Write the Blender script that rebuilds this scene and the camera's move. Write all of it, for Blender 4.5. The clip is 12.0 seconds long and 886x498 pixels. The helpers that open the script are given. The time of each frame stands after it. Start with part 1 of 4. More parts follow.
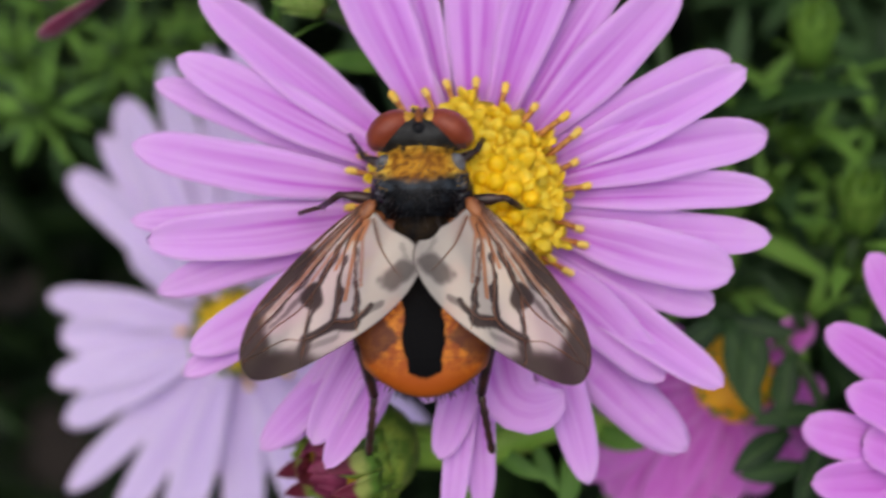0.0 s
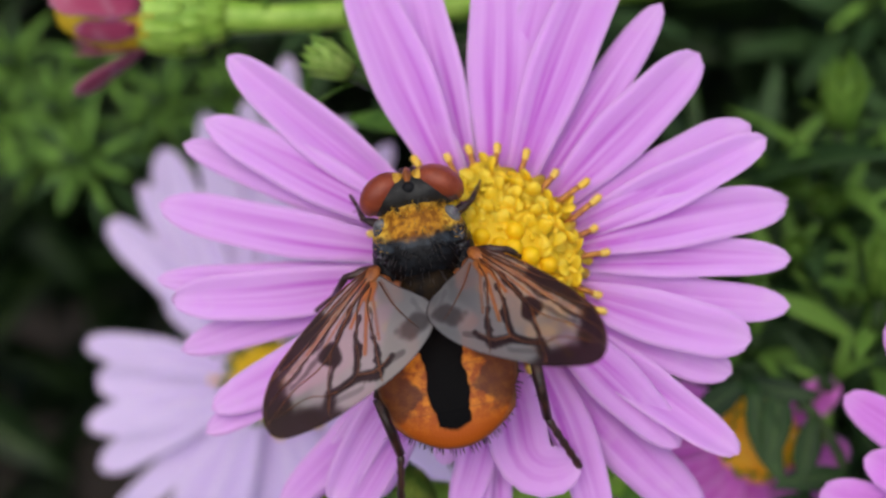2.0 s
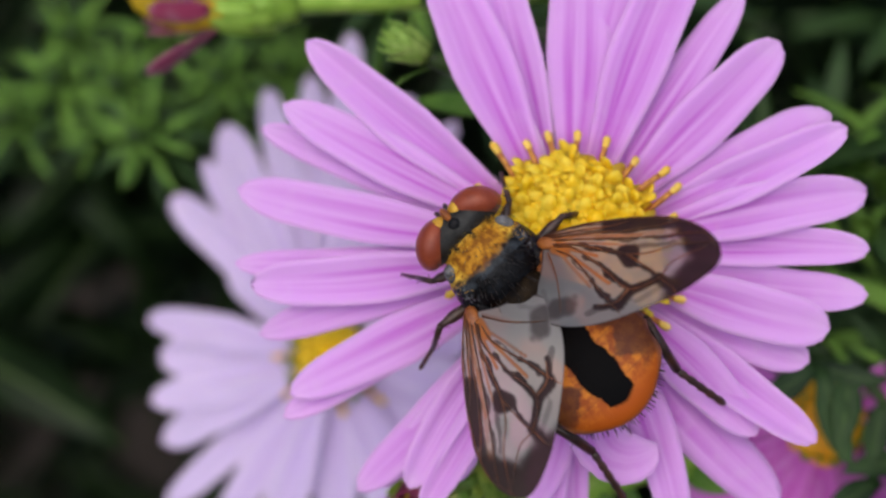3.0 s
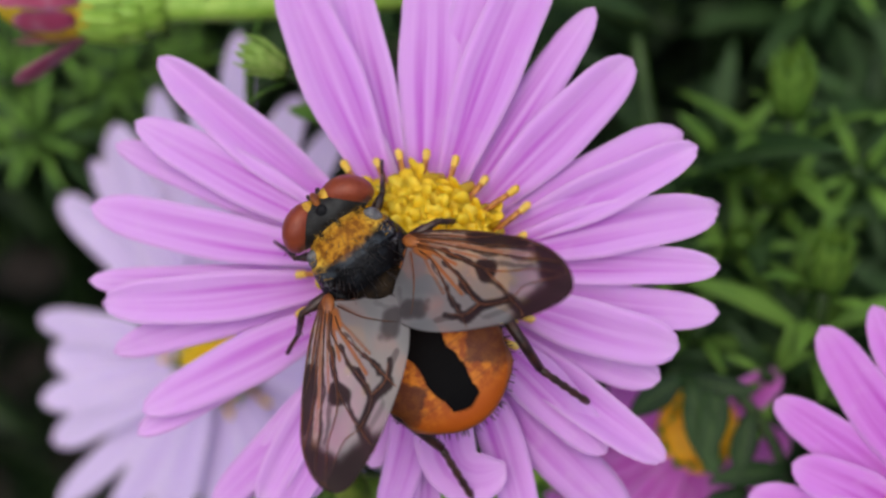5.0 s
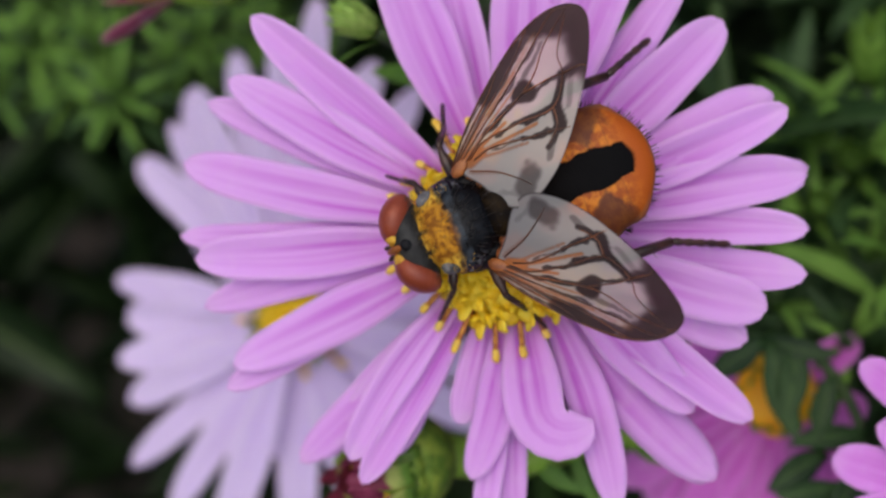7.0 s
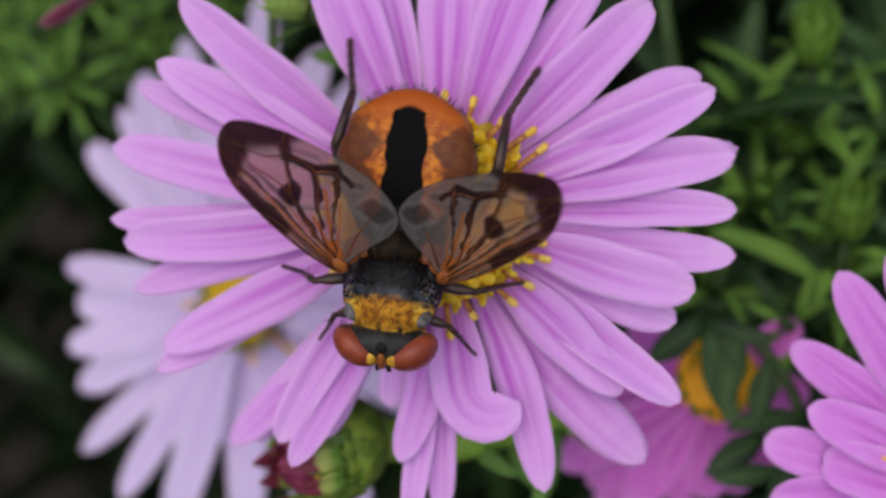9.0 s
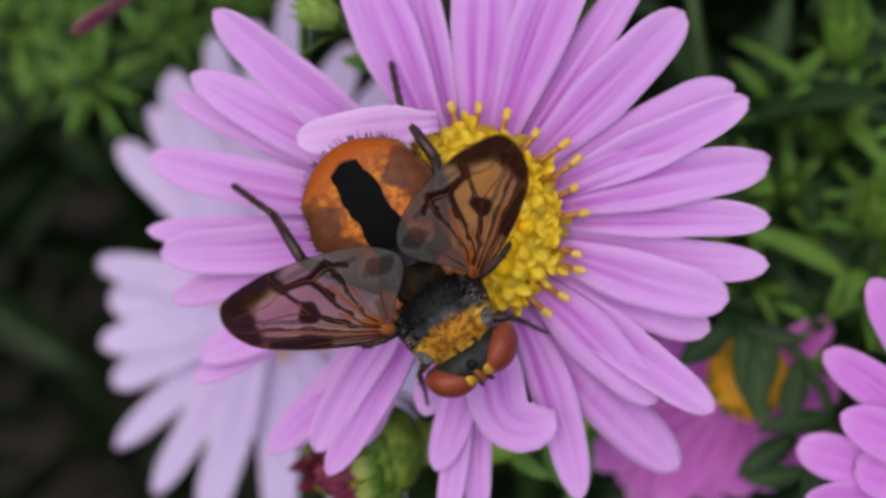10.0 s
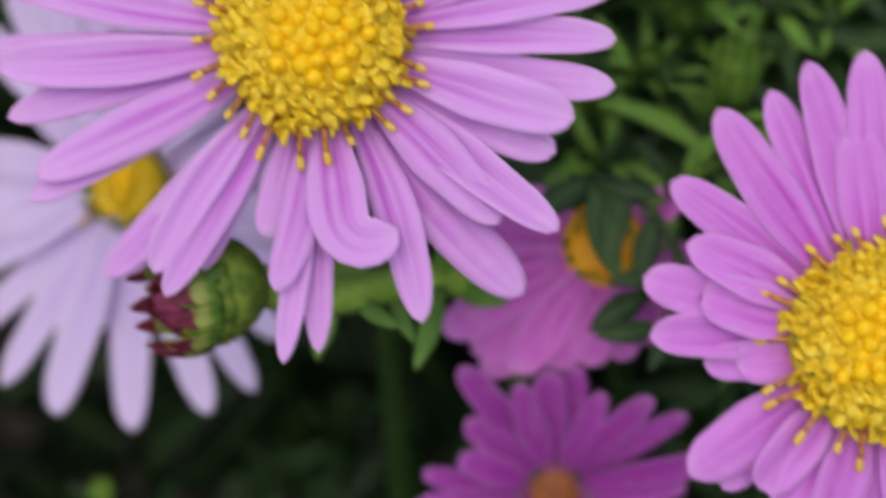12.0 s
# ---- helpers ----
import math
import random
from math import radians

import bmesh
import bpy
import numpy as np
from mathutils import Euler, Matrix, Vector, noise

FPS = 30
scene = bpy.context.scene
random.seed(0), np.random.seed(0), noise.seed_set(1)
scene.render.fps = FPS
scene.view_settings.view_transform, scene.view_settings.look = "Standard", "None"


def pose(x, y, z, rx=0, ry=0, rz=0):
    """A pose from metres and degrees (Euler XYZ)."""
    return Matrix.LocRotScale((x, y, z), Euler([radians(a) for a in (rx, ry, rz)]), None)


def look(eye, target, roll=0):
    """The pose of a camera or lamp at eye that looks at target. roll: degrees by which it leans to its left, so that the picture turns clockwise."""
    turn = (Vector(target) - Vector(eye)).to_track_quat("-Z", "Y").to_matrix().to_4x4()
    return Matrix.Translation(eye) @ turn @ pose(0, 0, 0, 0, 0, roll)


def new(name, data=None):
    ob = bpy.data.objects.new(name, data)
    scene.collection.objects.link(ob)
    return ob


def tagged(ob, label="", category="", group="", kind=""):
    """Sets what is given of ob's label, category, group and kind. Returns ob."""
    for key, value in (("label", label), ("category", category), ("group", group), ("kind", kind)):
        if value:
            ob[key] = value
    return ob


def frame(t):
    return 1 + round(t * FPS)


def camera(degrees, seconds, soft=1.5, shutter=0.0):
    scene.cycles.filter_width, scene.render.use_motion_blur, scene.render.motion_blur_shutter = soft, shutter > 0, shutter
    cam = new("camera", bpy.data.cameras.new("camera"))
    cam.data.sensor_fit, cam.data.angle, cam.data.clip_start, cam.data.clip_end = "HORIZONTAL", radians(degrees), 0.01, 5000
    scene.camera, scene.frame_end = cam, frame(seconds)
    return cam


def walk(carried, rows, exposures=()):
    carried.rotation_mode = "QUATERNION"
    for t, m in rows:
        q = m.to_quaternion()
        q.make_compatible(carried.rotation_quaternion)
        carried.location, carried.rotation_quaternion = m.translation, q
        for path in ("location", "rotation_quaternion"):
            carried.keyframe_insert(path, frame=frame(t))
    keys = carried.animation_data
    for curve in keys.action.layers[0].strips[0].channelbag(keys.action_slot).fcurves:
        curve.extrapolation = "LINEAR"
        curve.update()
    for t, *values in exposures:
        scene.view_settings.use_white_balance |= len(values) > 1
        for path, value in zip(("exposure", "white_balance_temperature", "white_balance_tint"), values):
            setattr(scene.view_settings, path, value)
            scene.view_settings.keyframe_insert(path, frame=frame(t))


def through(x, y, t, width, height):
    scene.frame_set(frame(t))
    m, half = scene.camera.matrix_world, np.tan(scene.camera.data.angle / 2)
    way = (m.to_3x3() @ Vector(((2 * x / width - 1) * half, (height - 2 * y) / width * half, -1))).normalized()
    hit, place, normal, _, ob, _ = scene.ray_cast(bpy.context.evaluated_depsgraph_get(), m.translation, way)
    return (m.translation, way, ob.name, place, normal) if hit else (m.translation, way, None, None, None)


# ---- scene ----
# Camera. Places are given in millimetres in the space of the main flower head: x to its right, y up across it, z along its axis.
MM = 0.001
HEAD = pose(0, 0, 0.40, 40, 0, 0)


def at(x, y, z, rx=0, ry=0, rz=0):
    """A pose in the flower head's space, in millimetres and degrees."""
    return HEAD @ pose(x * MM, y * MM, z * MM, rx, ry, rz)


cam = camera(28.0, 12.0, soft=2.4, shutter=0.4)
cam.data.dof.use_dof = True
cam.data.dof.focus_distance = 0.0705
cam.data.dof.aperture_fstop = 32
PATH = [
    (0, 1.241, -8.099, 73.942, 4.191, 2.05, -1.255),
    (0.5, 5.465, -6.278, 74.364, 3.865, 2.949, -1.522),
    (1, 1.216, -6.932, 74.673, 5.385, 2.496, -1.197),
    (1.5, 3.003, -5.387, 74.696, 5.007, 3.808, -0.833),
    (2, 3.357, -6.293, 74.882, 4.818, 4.201, -0.283),
    (2.5, 0.161, -6.114, 75.031, 4.502, 4.321, 0.294),
    (2.7, 0.113, -5.531, 75.25, 3.966, 4.364, 0.212),
    (4.3, 5.205, -3.352, 75.007, 1.928, 5.366, 0.169),
    (4.5, 5.328, -2.965, 75.025, 1.721, 5.274, 0.128),
    (5, 7.258, -1.618, 74.785, 1.434, 4.892, 0.117),
    (5.5, 5.491, -1.592, 74.558, 1.035, 5.222, 0.022),
    (6, 7.065, -0.922, 74.833, 1.374, 5.438, 0.36),
    (6.5, 5.174, -1.804, 75.302, 0.866, 5.548, 0.94),
    (6.7, 4.542, -3.029, 75.569, 1.016, 5.545, 0.745),
    (8.3, 6.65, 0.284, 75.946, 0.51, 6.326, 0.561),
    (8.5, 7.163, -0.93, 76.158, 0.673, 6.262, 0.68),
    (9, 8.321, -3.283, 75.063, 0.847, 6.227, 0.651),
    (9.5, 9.574, -0.971, 74.428, -0.38, 6.655, 0.29),
    (10, 7.432, -0.618, 75.585, -0.877, 6.642, 0.274),
    (10.5, 6.214, -4.03, 75.156, -1.263, 6.459, 1.079),
    (11, 7.403, -4.527, 74.748, -1.795, 6.54, 1.042),
    (11.2, 6.376, -4.149, 75.29, -2.399, 5.395, 1.089),
    (11.5, 7.857, -6.027, 74.088, 0.036, 5.918, 0.807),
    (12, 10.501, -13.433, 73.895, 3.164, 3.906, 1.132),
]
walk(cam, [(t, at(*p)) for t, *p in PATH], [(0, -0.13), (1.5, -0.06), (5.0, -0.10), (9.5, -0.22), (11.0, -0.18), (11.5, 0.0), (12.0, -0.22)])

# Light: an overcast day, brightest high behind the camera.
world = bpy.data.worlds.new("overcast_sky")
scene.world = world
world.use_nodes = True
SUN_UP, SUN_TURN = 64, 190
sky = world.node_tree.nodes.new("ShaderNodeTexSky")
sky.sky_type, sky.sun_disc = "NISHITA", False
sky.sun_elevation, sky.sun_rotation = radians(SUN_UP), radians(SUN_TURN)
sky.dust_density, sky.air_density, sky.ozone_density = 4.0, 1.0, 0.5
back = world.node_tree.nodes["Background"]
back.inputs["Strength"].default_value = 0.15
world.node_tree.links.new(sky.outputs[0], back.inputs[0])
sun_data = bpy.data.lights.new("sun", "SUN")
sun_data.energy, sun_data.angle, sun_data.color = 1.27, radians(90), (1.0, 0.975, 0.92)
sun = new("sun", sun_data)
sun.matrix_world = look(
    (math.sin(radians(SUN_TURN)) * math.cos(radians(SUN_UP)), math.cos(radians(SUN_TURN)) * math.cos(radians(SUN_UP)), math.sin(radians(SUN_UP))),
    (0, 0, 0))


# Materials
class Nodes:
    """A small builder for node materials."""

    def __init__(self, name):
        self.material = bpy.data.materials.new(name)
        self.material.use_nodes = True
        self.tree = self.material.node_tree
        self.shader = self.tree.nodes["Principled BSDF"]
        self.out = self.tree.nodes["Material Output"]

    def add(self, kind, **settings):
        node = self.tree.nodes.new("ShaderNode" + kind)
        for key, value in settings.items():
            setattr(node, key, value)
        return node

    def link(self, a, b):
        self.tree.links.new(a, b)

    def put(self, socket, value):
        if isinstance(value, bpy.types.NodeSocket):
            self.link(value, socket)
        else:
            socket.default_value = value

    def math(self, op, a, b=0.0, clamp=False):
        node = self.add("Math", operation=op, use_clamp=clamp)
        self.put(node.inputs[0], a)
        self.put(node.inputs[1], b)
        return node.outputs[0]

    def ramp(self, value, low, high):
        """0 below low, 1 above high, smooth between."""
        node = self.add("MapRange", interpolation_type="SMOOTHSTEP")
        self.put(node.inputs[0], value)
        node.inputs[1].default_value, node.inputs[2].default_value = low, high
        return node.outputs[0]

    def mix(self, factor, a, b):
        node = self.add("Mix", data_type="RGBA")
        self.put(node.inputs[0], factor)
        for socket, value in ((node.inputs[6], a), (node.inputs[7], b)):
            self.put(socket, value if isinstance(value, bpy.types.NodeSocket) else (*value, 1))
        return node.outputs[2]

    def noise(self, vector, scale, detail=3.0, rough=0.55):
        node = self.add("TexNoise")
        self.link(vector, node.inputs["Vector"])
        node.inputs["Scale"].default_value, node.inputs["Detail"].default_value = scale, detail
        node.inputs["Roughness"].default_value = rough
        return node.outputs[0]

    def coords(self, which="Object", scale=(1000, 1000, 1000)):
        node = self.add("TexCoord")
        mapping = self.add("Mapping")
        self.link(node.outputs[which], mapping.inputs[0])
        mapping.inputs["Scale"].default_value = scale
        return mapping.outputs[0]

    def split(self, vector):
        node = self.add("SeparateXYZ")
        self.link(vector, node.inputs[0])
        return node.outputs

    def random(self):
        return self.add("ObjectInfo").outputs["Random"]

    def relief(self, height, strength=0.3, distance=0.0001):
        node = self.add("Bump")
        node.inputs["Strength"].default_value, node.inputs["Distance"].default_value = strength, distance
        self.link(height, node.inputs["Height"])
        self.link(node.outputs[0], self.shader.inputs["Normal"])

    def finish(self, colour, rough=0.5, gloss=0.5, through=0.0, through_colour=None):
        self.put(self.shader.inputs["Base Color"], colour if isinstance(colour, bpy.types.NodeSocket) else (*colour, 1))
        self.put(self.shader.inputs["Roughness"], rough)
        self.shader.inputs["Specular IOR Level"].default_value = gloss
        if through:
            thin = self.add("BsdfTranslucent")
            tint = through_colour or colour
            self.put(thin.inputs[0], tint if isinstance(tint, bpy.types.NodeSocket) else (*tint, 1))
            blend = self.add("MixShader")
            blend.inputs[0].default_value = through
            self.link(self.shader.outputs[0], blend.inputs[1])
            self.link(thin.outputs[0], blend.inputs[2])
            self.link(blend.outputs[0], self.out.inputs[0])
        return self.material


def petal_material(name, pale, deep, spread=0.12, through=0.3):
    n = Nodes(name)
    uv = n.coords("UV", (1, 1, 1))
    u, v, _ = n.split(uv)
    # fine lengthwise veins, two broad furrows, a soft mottling
    streak = n.add("Mapping")
    n.link(uv, streak.inputs[0])
    streak.inputs["Scale"].default_value = (8, 0.8, 1)
    drift = n.add("Combine" + "XYZ")
    n.link(n.math("MULTIPLY", n.random(), 40), drift.inputs[1])
    n.link(drift.outputs[0], streak.inputs["Location"])
    lines = n.noise(streak.outputs[0], 1.0, 3.0, 0.6)
    furrow = n.math("POWER", n.math("ABSOLUTE", n.math("COSINE", n.math("MULTIPLY", n.math("SUBTRACT", u, 0.5), 9.42))), 6)
    side = n.math("ABSOLUTE", n.math("SUBTRACT", n.math("ADD", u, n.math("MULTIPLY", n.math("SUBTRACT", lines, 0.5), 0.10)), 0.5))
    groove = n.math("SUBTRACT", 1.0, n.ramp(n.math("ABSOLUTE", n.math("SUBTRACT", side, 0.15)), 0.0, 0.15))
    base = n.math("SUBTRACT", 1.0, n.ramp(v, 0.0, 0.75))
    middle = n.math("SUBTRACT", 1.0, n.ramp(side, 0.12, 0.45))
    fade = n.math("SUBTRACT", 1.0, n.math("MULTIPLY", n.ramp(v, 0.35, 1.0), 0.75))
    dark = n.math("MULTIPLY", n.math("MULTIPLY", n.ramp(lines, 0.38, 0.68), n.math("ADD", 0.35, middle)), 0.48)
    dark = n.math("MULTIPLY", n.math("ADD", dark, n.math("MULTIPLY", groove, 0.34)), fade)
    dark = n.math("ADD", dark, n.math("MULTIPLY", base, 0.20))
    dark = n.math("ADD", dark, n.math("MULTIPLY", n.math("SUBTRACT", n.random(), 0.5), 2 * spread), True)
    colour = n.mix(dark, pale, deep)
    spot = n.ramp(n.noise(n.coords("Object"), 0.9, 4.0), 0.52, 0.78)
    colour = n.mix(n.math("MULTIPLY", spot, 0.12), colour, (0.93, 0.86, 0.95))
    rim = n.math("MAXIMUM", n.ramp(side, 0.38, 0.50), n.ramp(v, 0.86, 1.0))
    colour = n.mix(n.math("MULTIPLY", rim, 0.20), colour, (0.94, 0.80, 0.97))
    n.relief(n.math("ADD", n.math("MULTIPLY", lines, 0.6), n.math("MULTIPLY", furrow, 0.4)), 0.22, 0.00010)
    n.shader.inputs["Sheen Weight"].default_value = 0.12
    n.shader.inputs["Sheen Roughness"].default_value = 0.4
    return n.finish(colour, 0.6, 0.22, through)


LILAC = petal_material("lilac_petal", (0.84, 0.48, 0.94), (0.62, 0.15, 0.72), 0.12, 0.36)
PALE = petal_material("pale_petal", (0.80, 0.68, 0.96), (0.68, 0.51, 0.89), 0.08)
UNDERSIDE = petal_material("petal_underside", (0.86, 0.58, 0.94), (0.70, 0.32, 0.80), 0.05, 0.3)
PINK = petal_material("pink_petal", (0.78, 0.31, 0.86), (0.58, 0.09, 0.62), 0.12, 0.34)
MAGENTA = petal_material("magenta_petal", (0.56, 0.10, 0.58), (0.38, 0.03, 0.38))
FADED = petal_material("faded_petal", (0.78, 0.21, 0.76), (0.60, 0.08, 0.55))
WILTED = petal_material("wilted_petal", (0.46, 0.075, 0.16), (0.32, 0.03, 0.10), 0.2, 0.2)


def plain(name, colour, other, scale=1.5, rough=0.5, gloss=0.5, through=0.0, bump=0.25, low=0.35, high=0.7):
    """Two tones mottled at two sizes, with a fine relief."""
    n = Nodes(name)
    where = n.coords()
    coarse, fine = n.noise(where, scale), n.noise(where, scale * 7)
    blend = n.math("ADD", n.math("MULTIPLY", coarse, 0.7), n.math("MULTIPLY", fine, 0.3))
    blend = n.math("ADD", n.ramp(blend, low, high), n.math("MULTIPLY", n.math("SUBTRACT", n.random(), 0.5), 0.35), True)
    n.relief(fine, bump, 0.00008)
    return n.finish(n.mix(blend, colour, other), rough, gloss, through)


FLORET_BUD = plain("floret_bud", (0.99, 0.60, 0.004), (1.0, 0.72, 0.015), 2.0, 0.5, 0.35, 0.15)
FLORET = plain("open_floret", (1.0, 0.77, 0.020), (1.0, 0.87, 0.11), 2.0, 0.5, through=0.5, bump=0.1)
ANTHER = plain("anther", (0.92, 0.58, 0.05), (0.95, 0.74, 0.24), 3.0, 0.7, through=0.2)
FILAMENT = plain("filament", (0.30, 0.075, 0.010), (0.58, 0.26, 0.04), 2.6, 0.5, low=0.4, high=0.6)
DISC_BASE = plain("disc_base", (0.96, 0.64, 0.010), (0.98, 0.72, 0.03), 2.0, 0.7, through=0.3)
OLD_DISC = plain("old_disc", (0.92, 0.40, 0.004), (0.98, 0.52, 0.008), 1.2, 0.55, bump=0.6)
SPENT_DISC = plain("spent_disc", (0.52, 0.33, 0.01), (0.86, 0.60, 0.02), 1.6, 0.6, bump=1.0)
OCHRE_DISC = plain("ochre_disc", (0.16, 0.035, 0.003), (0.32, 0.10, 0.006), 1.5, 0.6)
BRACT = plain("bract", (0.10, 0.22, 0.03), (0.24, 0.40, 0.07), 1.0, 0.5, through=0.15)
def bud_bract_material():
    """Green bract with a wine-purple tip and a pale band between."""
    n = Nodes("bud_bract")
    _, v, _ = n.split(n.coords("UV", (1, 1, 1)))
    where = n.coords()
    v = n.math("ADD", v, n.math("MULTIPLY", n.math("SUBTRACT", n.noise(where, 2.0), 0.5), 0.3))
    colour = n.mix(n.ramp(v, 0.2, 0.45), (0.11, 0.23, 0.03), (0.34, 0.40, 0.10))
    colour = n.mix(n.ramp(v, 0.48, 0.68), colour, (0.16, 0.018, 0.045))
    n.relief(n.noise(where, 6.0), 0.3, 0.00008)
    return n.finish(colour, 0.5, 0.4, 0.1)


BUD_BRACT = bud_bract_material()
PURPLE = plain("dark_purple_petal", (0.12, 0.012, 0.035), (0.32, 0.05, 0.13), 1.2, 0.5, 0.3, 0.15)
BUD_GREEN = plain("bud_green", (0.09, 0.19, 0.020), (0.32, 0.44, 0.06), 1.2, 0.5, through=0.1)
PALE_GREEN = plain("pale_green", (0.22, 0.43, 0.04), (0.40, 0.62, 0.10), 0.9, 0.5, through=0.1)
TIP_GREEN = plain("tip_green", (0.085, 0.200, 0.024), (0.20, 0.37, 0.055), 1.0, 0.5, through=0.2)
FRESH_GREEN = plain("fresh_green", (0.22, 0.42, 0.060), (0.44, 0.66, 0.16), 1.0, 0.5, through=0.2)
STEM = plain("stem", (0.018, 0.045, 0.010), (0.045, 0.095, 0.018), 0.8, 0.5)
SOIL = plain("soil", (0.012, 0.009, 0.007), (0.030, 0.022, 0.016), 0.12, 0.9, 0.2, bump=1.0)


def leaf_material(name, dark, light, far=False):
    n = Nodes(name)
    uv = n.coords("UV", (1, 1, 1))
    u, v, _ = n.split(uv)
    rib = n.math("SUBTRACT", 1.0, n.ramp(n.math("ABSOLUTE", n.math("SUBTRACT", u, 0.5)), 0.0, 0.06))
    where = n.coords("Object")
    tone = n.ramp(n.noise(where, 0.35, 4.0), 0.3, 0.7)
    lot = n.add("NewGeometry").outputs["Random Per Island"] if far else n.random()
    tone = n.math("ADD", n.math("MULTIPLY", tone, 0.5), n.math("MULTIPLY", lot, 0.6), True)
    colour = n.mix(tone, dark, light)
    colour = n.mix(n.math("MULTIPLY", rib, 0.45), colour, (0.20, 0.34, 0.10))
    n.relief(n.math("ADD", n.noise(where, 4.0), rib), 0.3, 0.0001)
    return n.finish(colour, 0.5, 0.25, 0.2)


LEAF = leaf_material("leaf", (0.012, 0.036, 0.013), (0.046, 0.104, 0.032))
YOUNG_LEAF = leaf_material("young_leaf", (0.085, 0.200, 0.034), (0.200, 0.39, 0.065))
# the leaf green darkened to near black, standing for shade deep in the bush
SHADED_FAR_LEAF = leaf_material("shaded_far_leaf", (0.005, 0.013, 0.004), (0.015, 0.036, 0.010), True)


# The fly's surfaces, all in millimetres of its own space (y ahead, z up)
def abdomen_material():
    n = Nodes("abdomen")
    where = n.coords()
    x, y, _ = n.split(where)
    side = n.math("ABSOLUTE", x)
    wobble = n.math("SUBTRACT", n.noise(where, 1.3, 3.0), 0.5)
    rings = n.math("PINGPONG", n.math("ADD", y, 0.25), 0.85)
    step = n.math("MULTIPLY", rings, 0.16)
    taper = n.math("MULTIPLY", n.ramp(n.math("SUBTRACT", -5.2, y), 0.0, 2.2), 0.22)
    edge = n.math("ADD", n.math("ADD", n.math("ADD", side, n.math("MULTIPLY", wobble, 0.34)), step), taper)
    stripe = n.math("SUBTRACT", 1.0, n.ramp(edge, 0.84, 0.95))
    stripe = n.math("MULTIPLY", stripe, n.ramp(n.math("ADD", n.math("SUBTRACT", y, n.math("MULTIPLY", n.math("POWER", side, 2.0), 0.55)), n.math("MULTIPLY", wobble, 0.5)), -7.05, -6.85))
    reach = n.math("ADD", n.math("ADD", side, n.math("MULTIPLY", wobble, 1.0)), n.math("MULTIPLY", rings, -0.9))
    brown = n.math("MULTIPLY", n.ramp(reach, 0.80, 1.10), n.ramp(n.math("ADD", y, wobble), -6.6, -6.0))
    ring = n.math("ABSOLUTE", n.math("SUBTRACT", n.math("PINGPONG", n.math("ADD", y, 0.2), 0.85), 0.85))
    line = n.math("SUBTRACT", 1.0, n.ramp(ring, 0.0, 0.07))
    orange = n.mix(n.ramp(n.noise(where, 2.2, 5.0), 0.36, 0.64), (0.27, 0.058, 0.006), (0.58, 0.19, 0.012))
    orange = n.mix(n.ramp(n.math("SUBTRACT", -5.6, y), 0.0, 1.6), orange, (0.38, 0.078, 0.007))
    colour = n.mix(n.math("MULTIPLY", brown, 0.85), orange, (0.075, 0.022, 0.011))
    colour = n.mix(n.math("MULTIPLY", line, 0.40), colour, (0.16, 0.04, 0.012))
    round_off = n.math("ADD", n.math("POWER", n.math("DIVIDE", x, 2.8), 2.0), n.math("POWER", n.math("DIVIDE", n.math("ADD", y, 4.75), 2.95), 2.0))
    colour = n.mix(n.math("MULTIPLY", n.ramp(round_off, 0.90, 0.97), 0.35), colour, (0.22, 0.12, 0.07))
    colour = n.mix(stripe, colour, (0.0025, 0.0025, 0.003))
    n.relief(n.math("ADD", n.noise(where, 9.0, 2.0), n.math("MULTIPLY", line, 0.3)), 0.35, 0.00006)
    n.finish(colour, n.math("ADD", 0.45, n.math("MULTIPLY", stripe, 0.15)), 0.2)
    n.link(n.math("SUBTRACT", 0.22, n.math("MULTIPLY", stripe, 0.17)), n.shader.inputs["Specular IOR Level"])
    return n.material


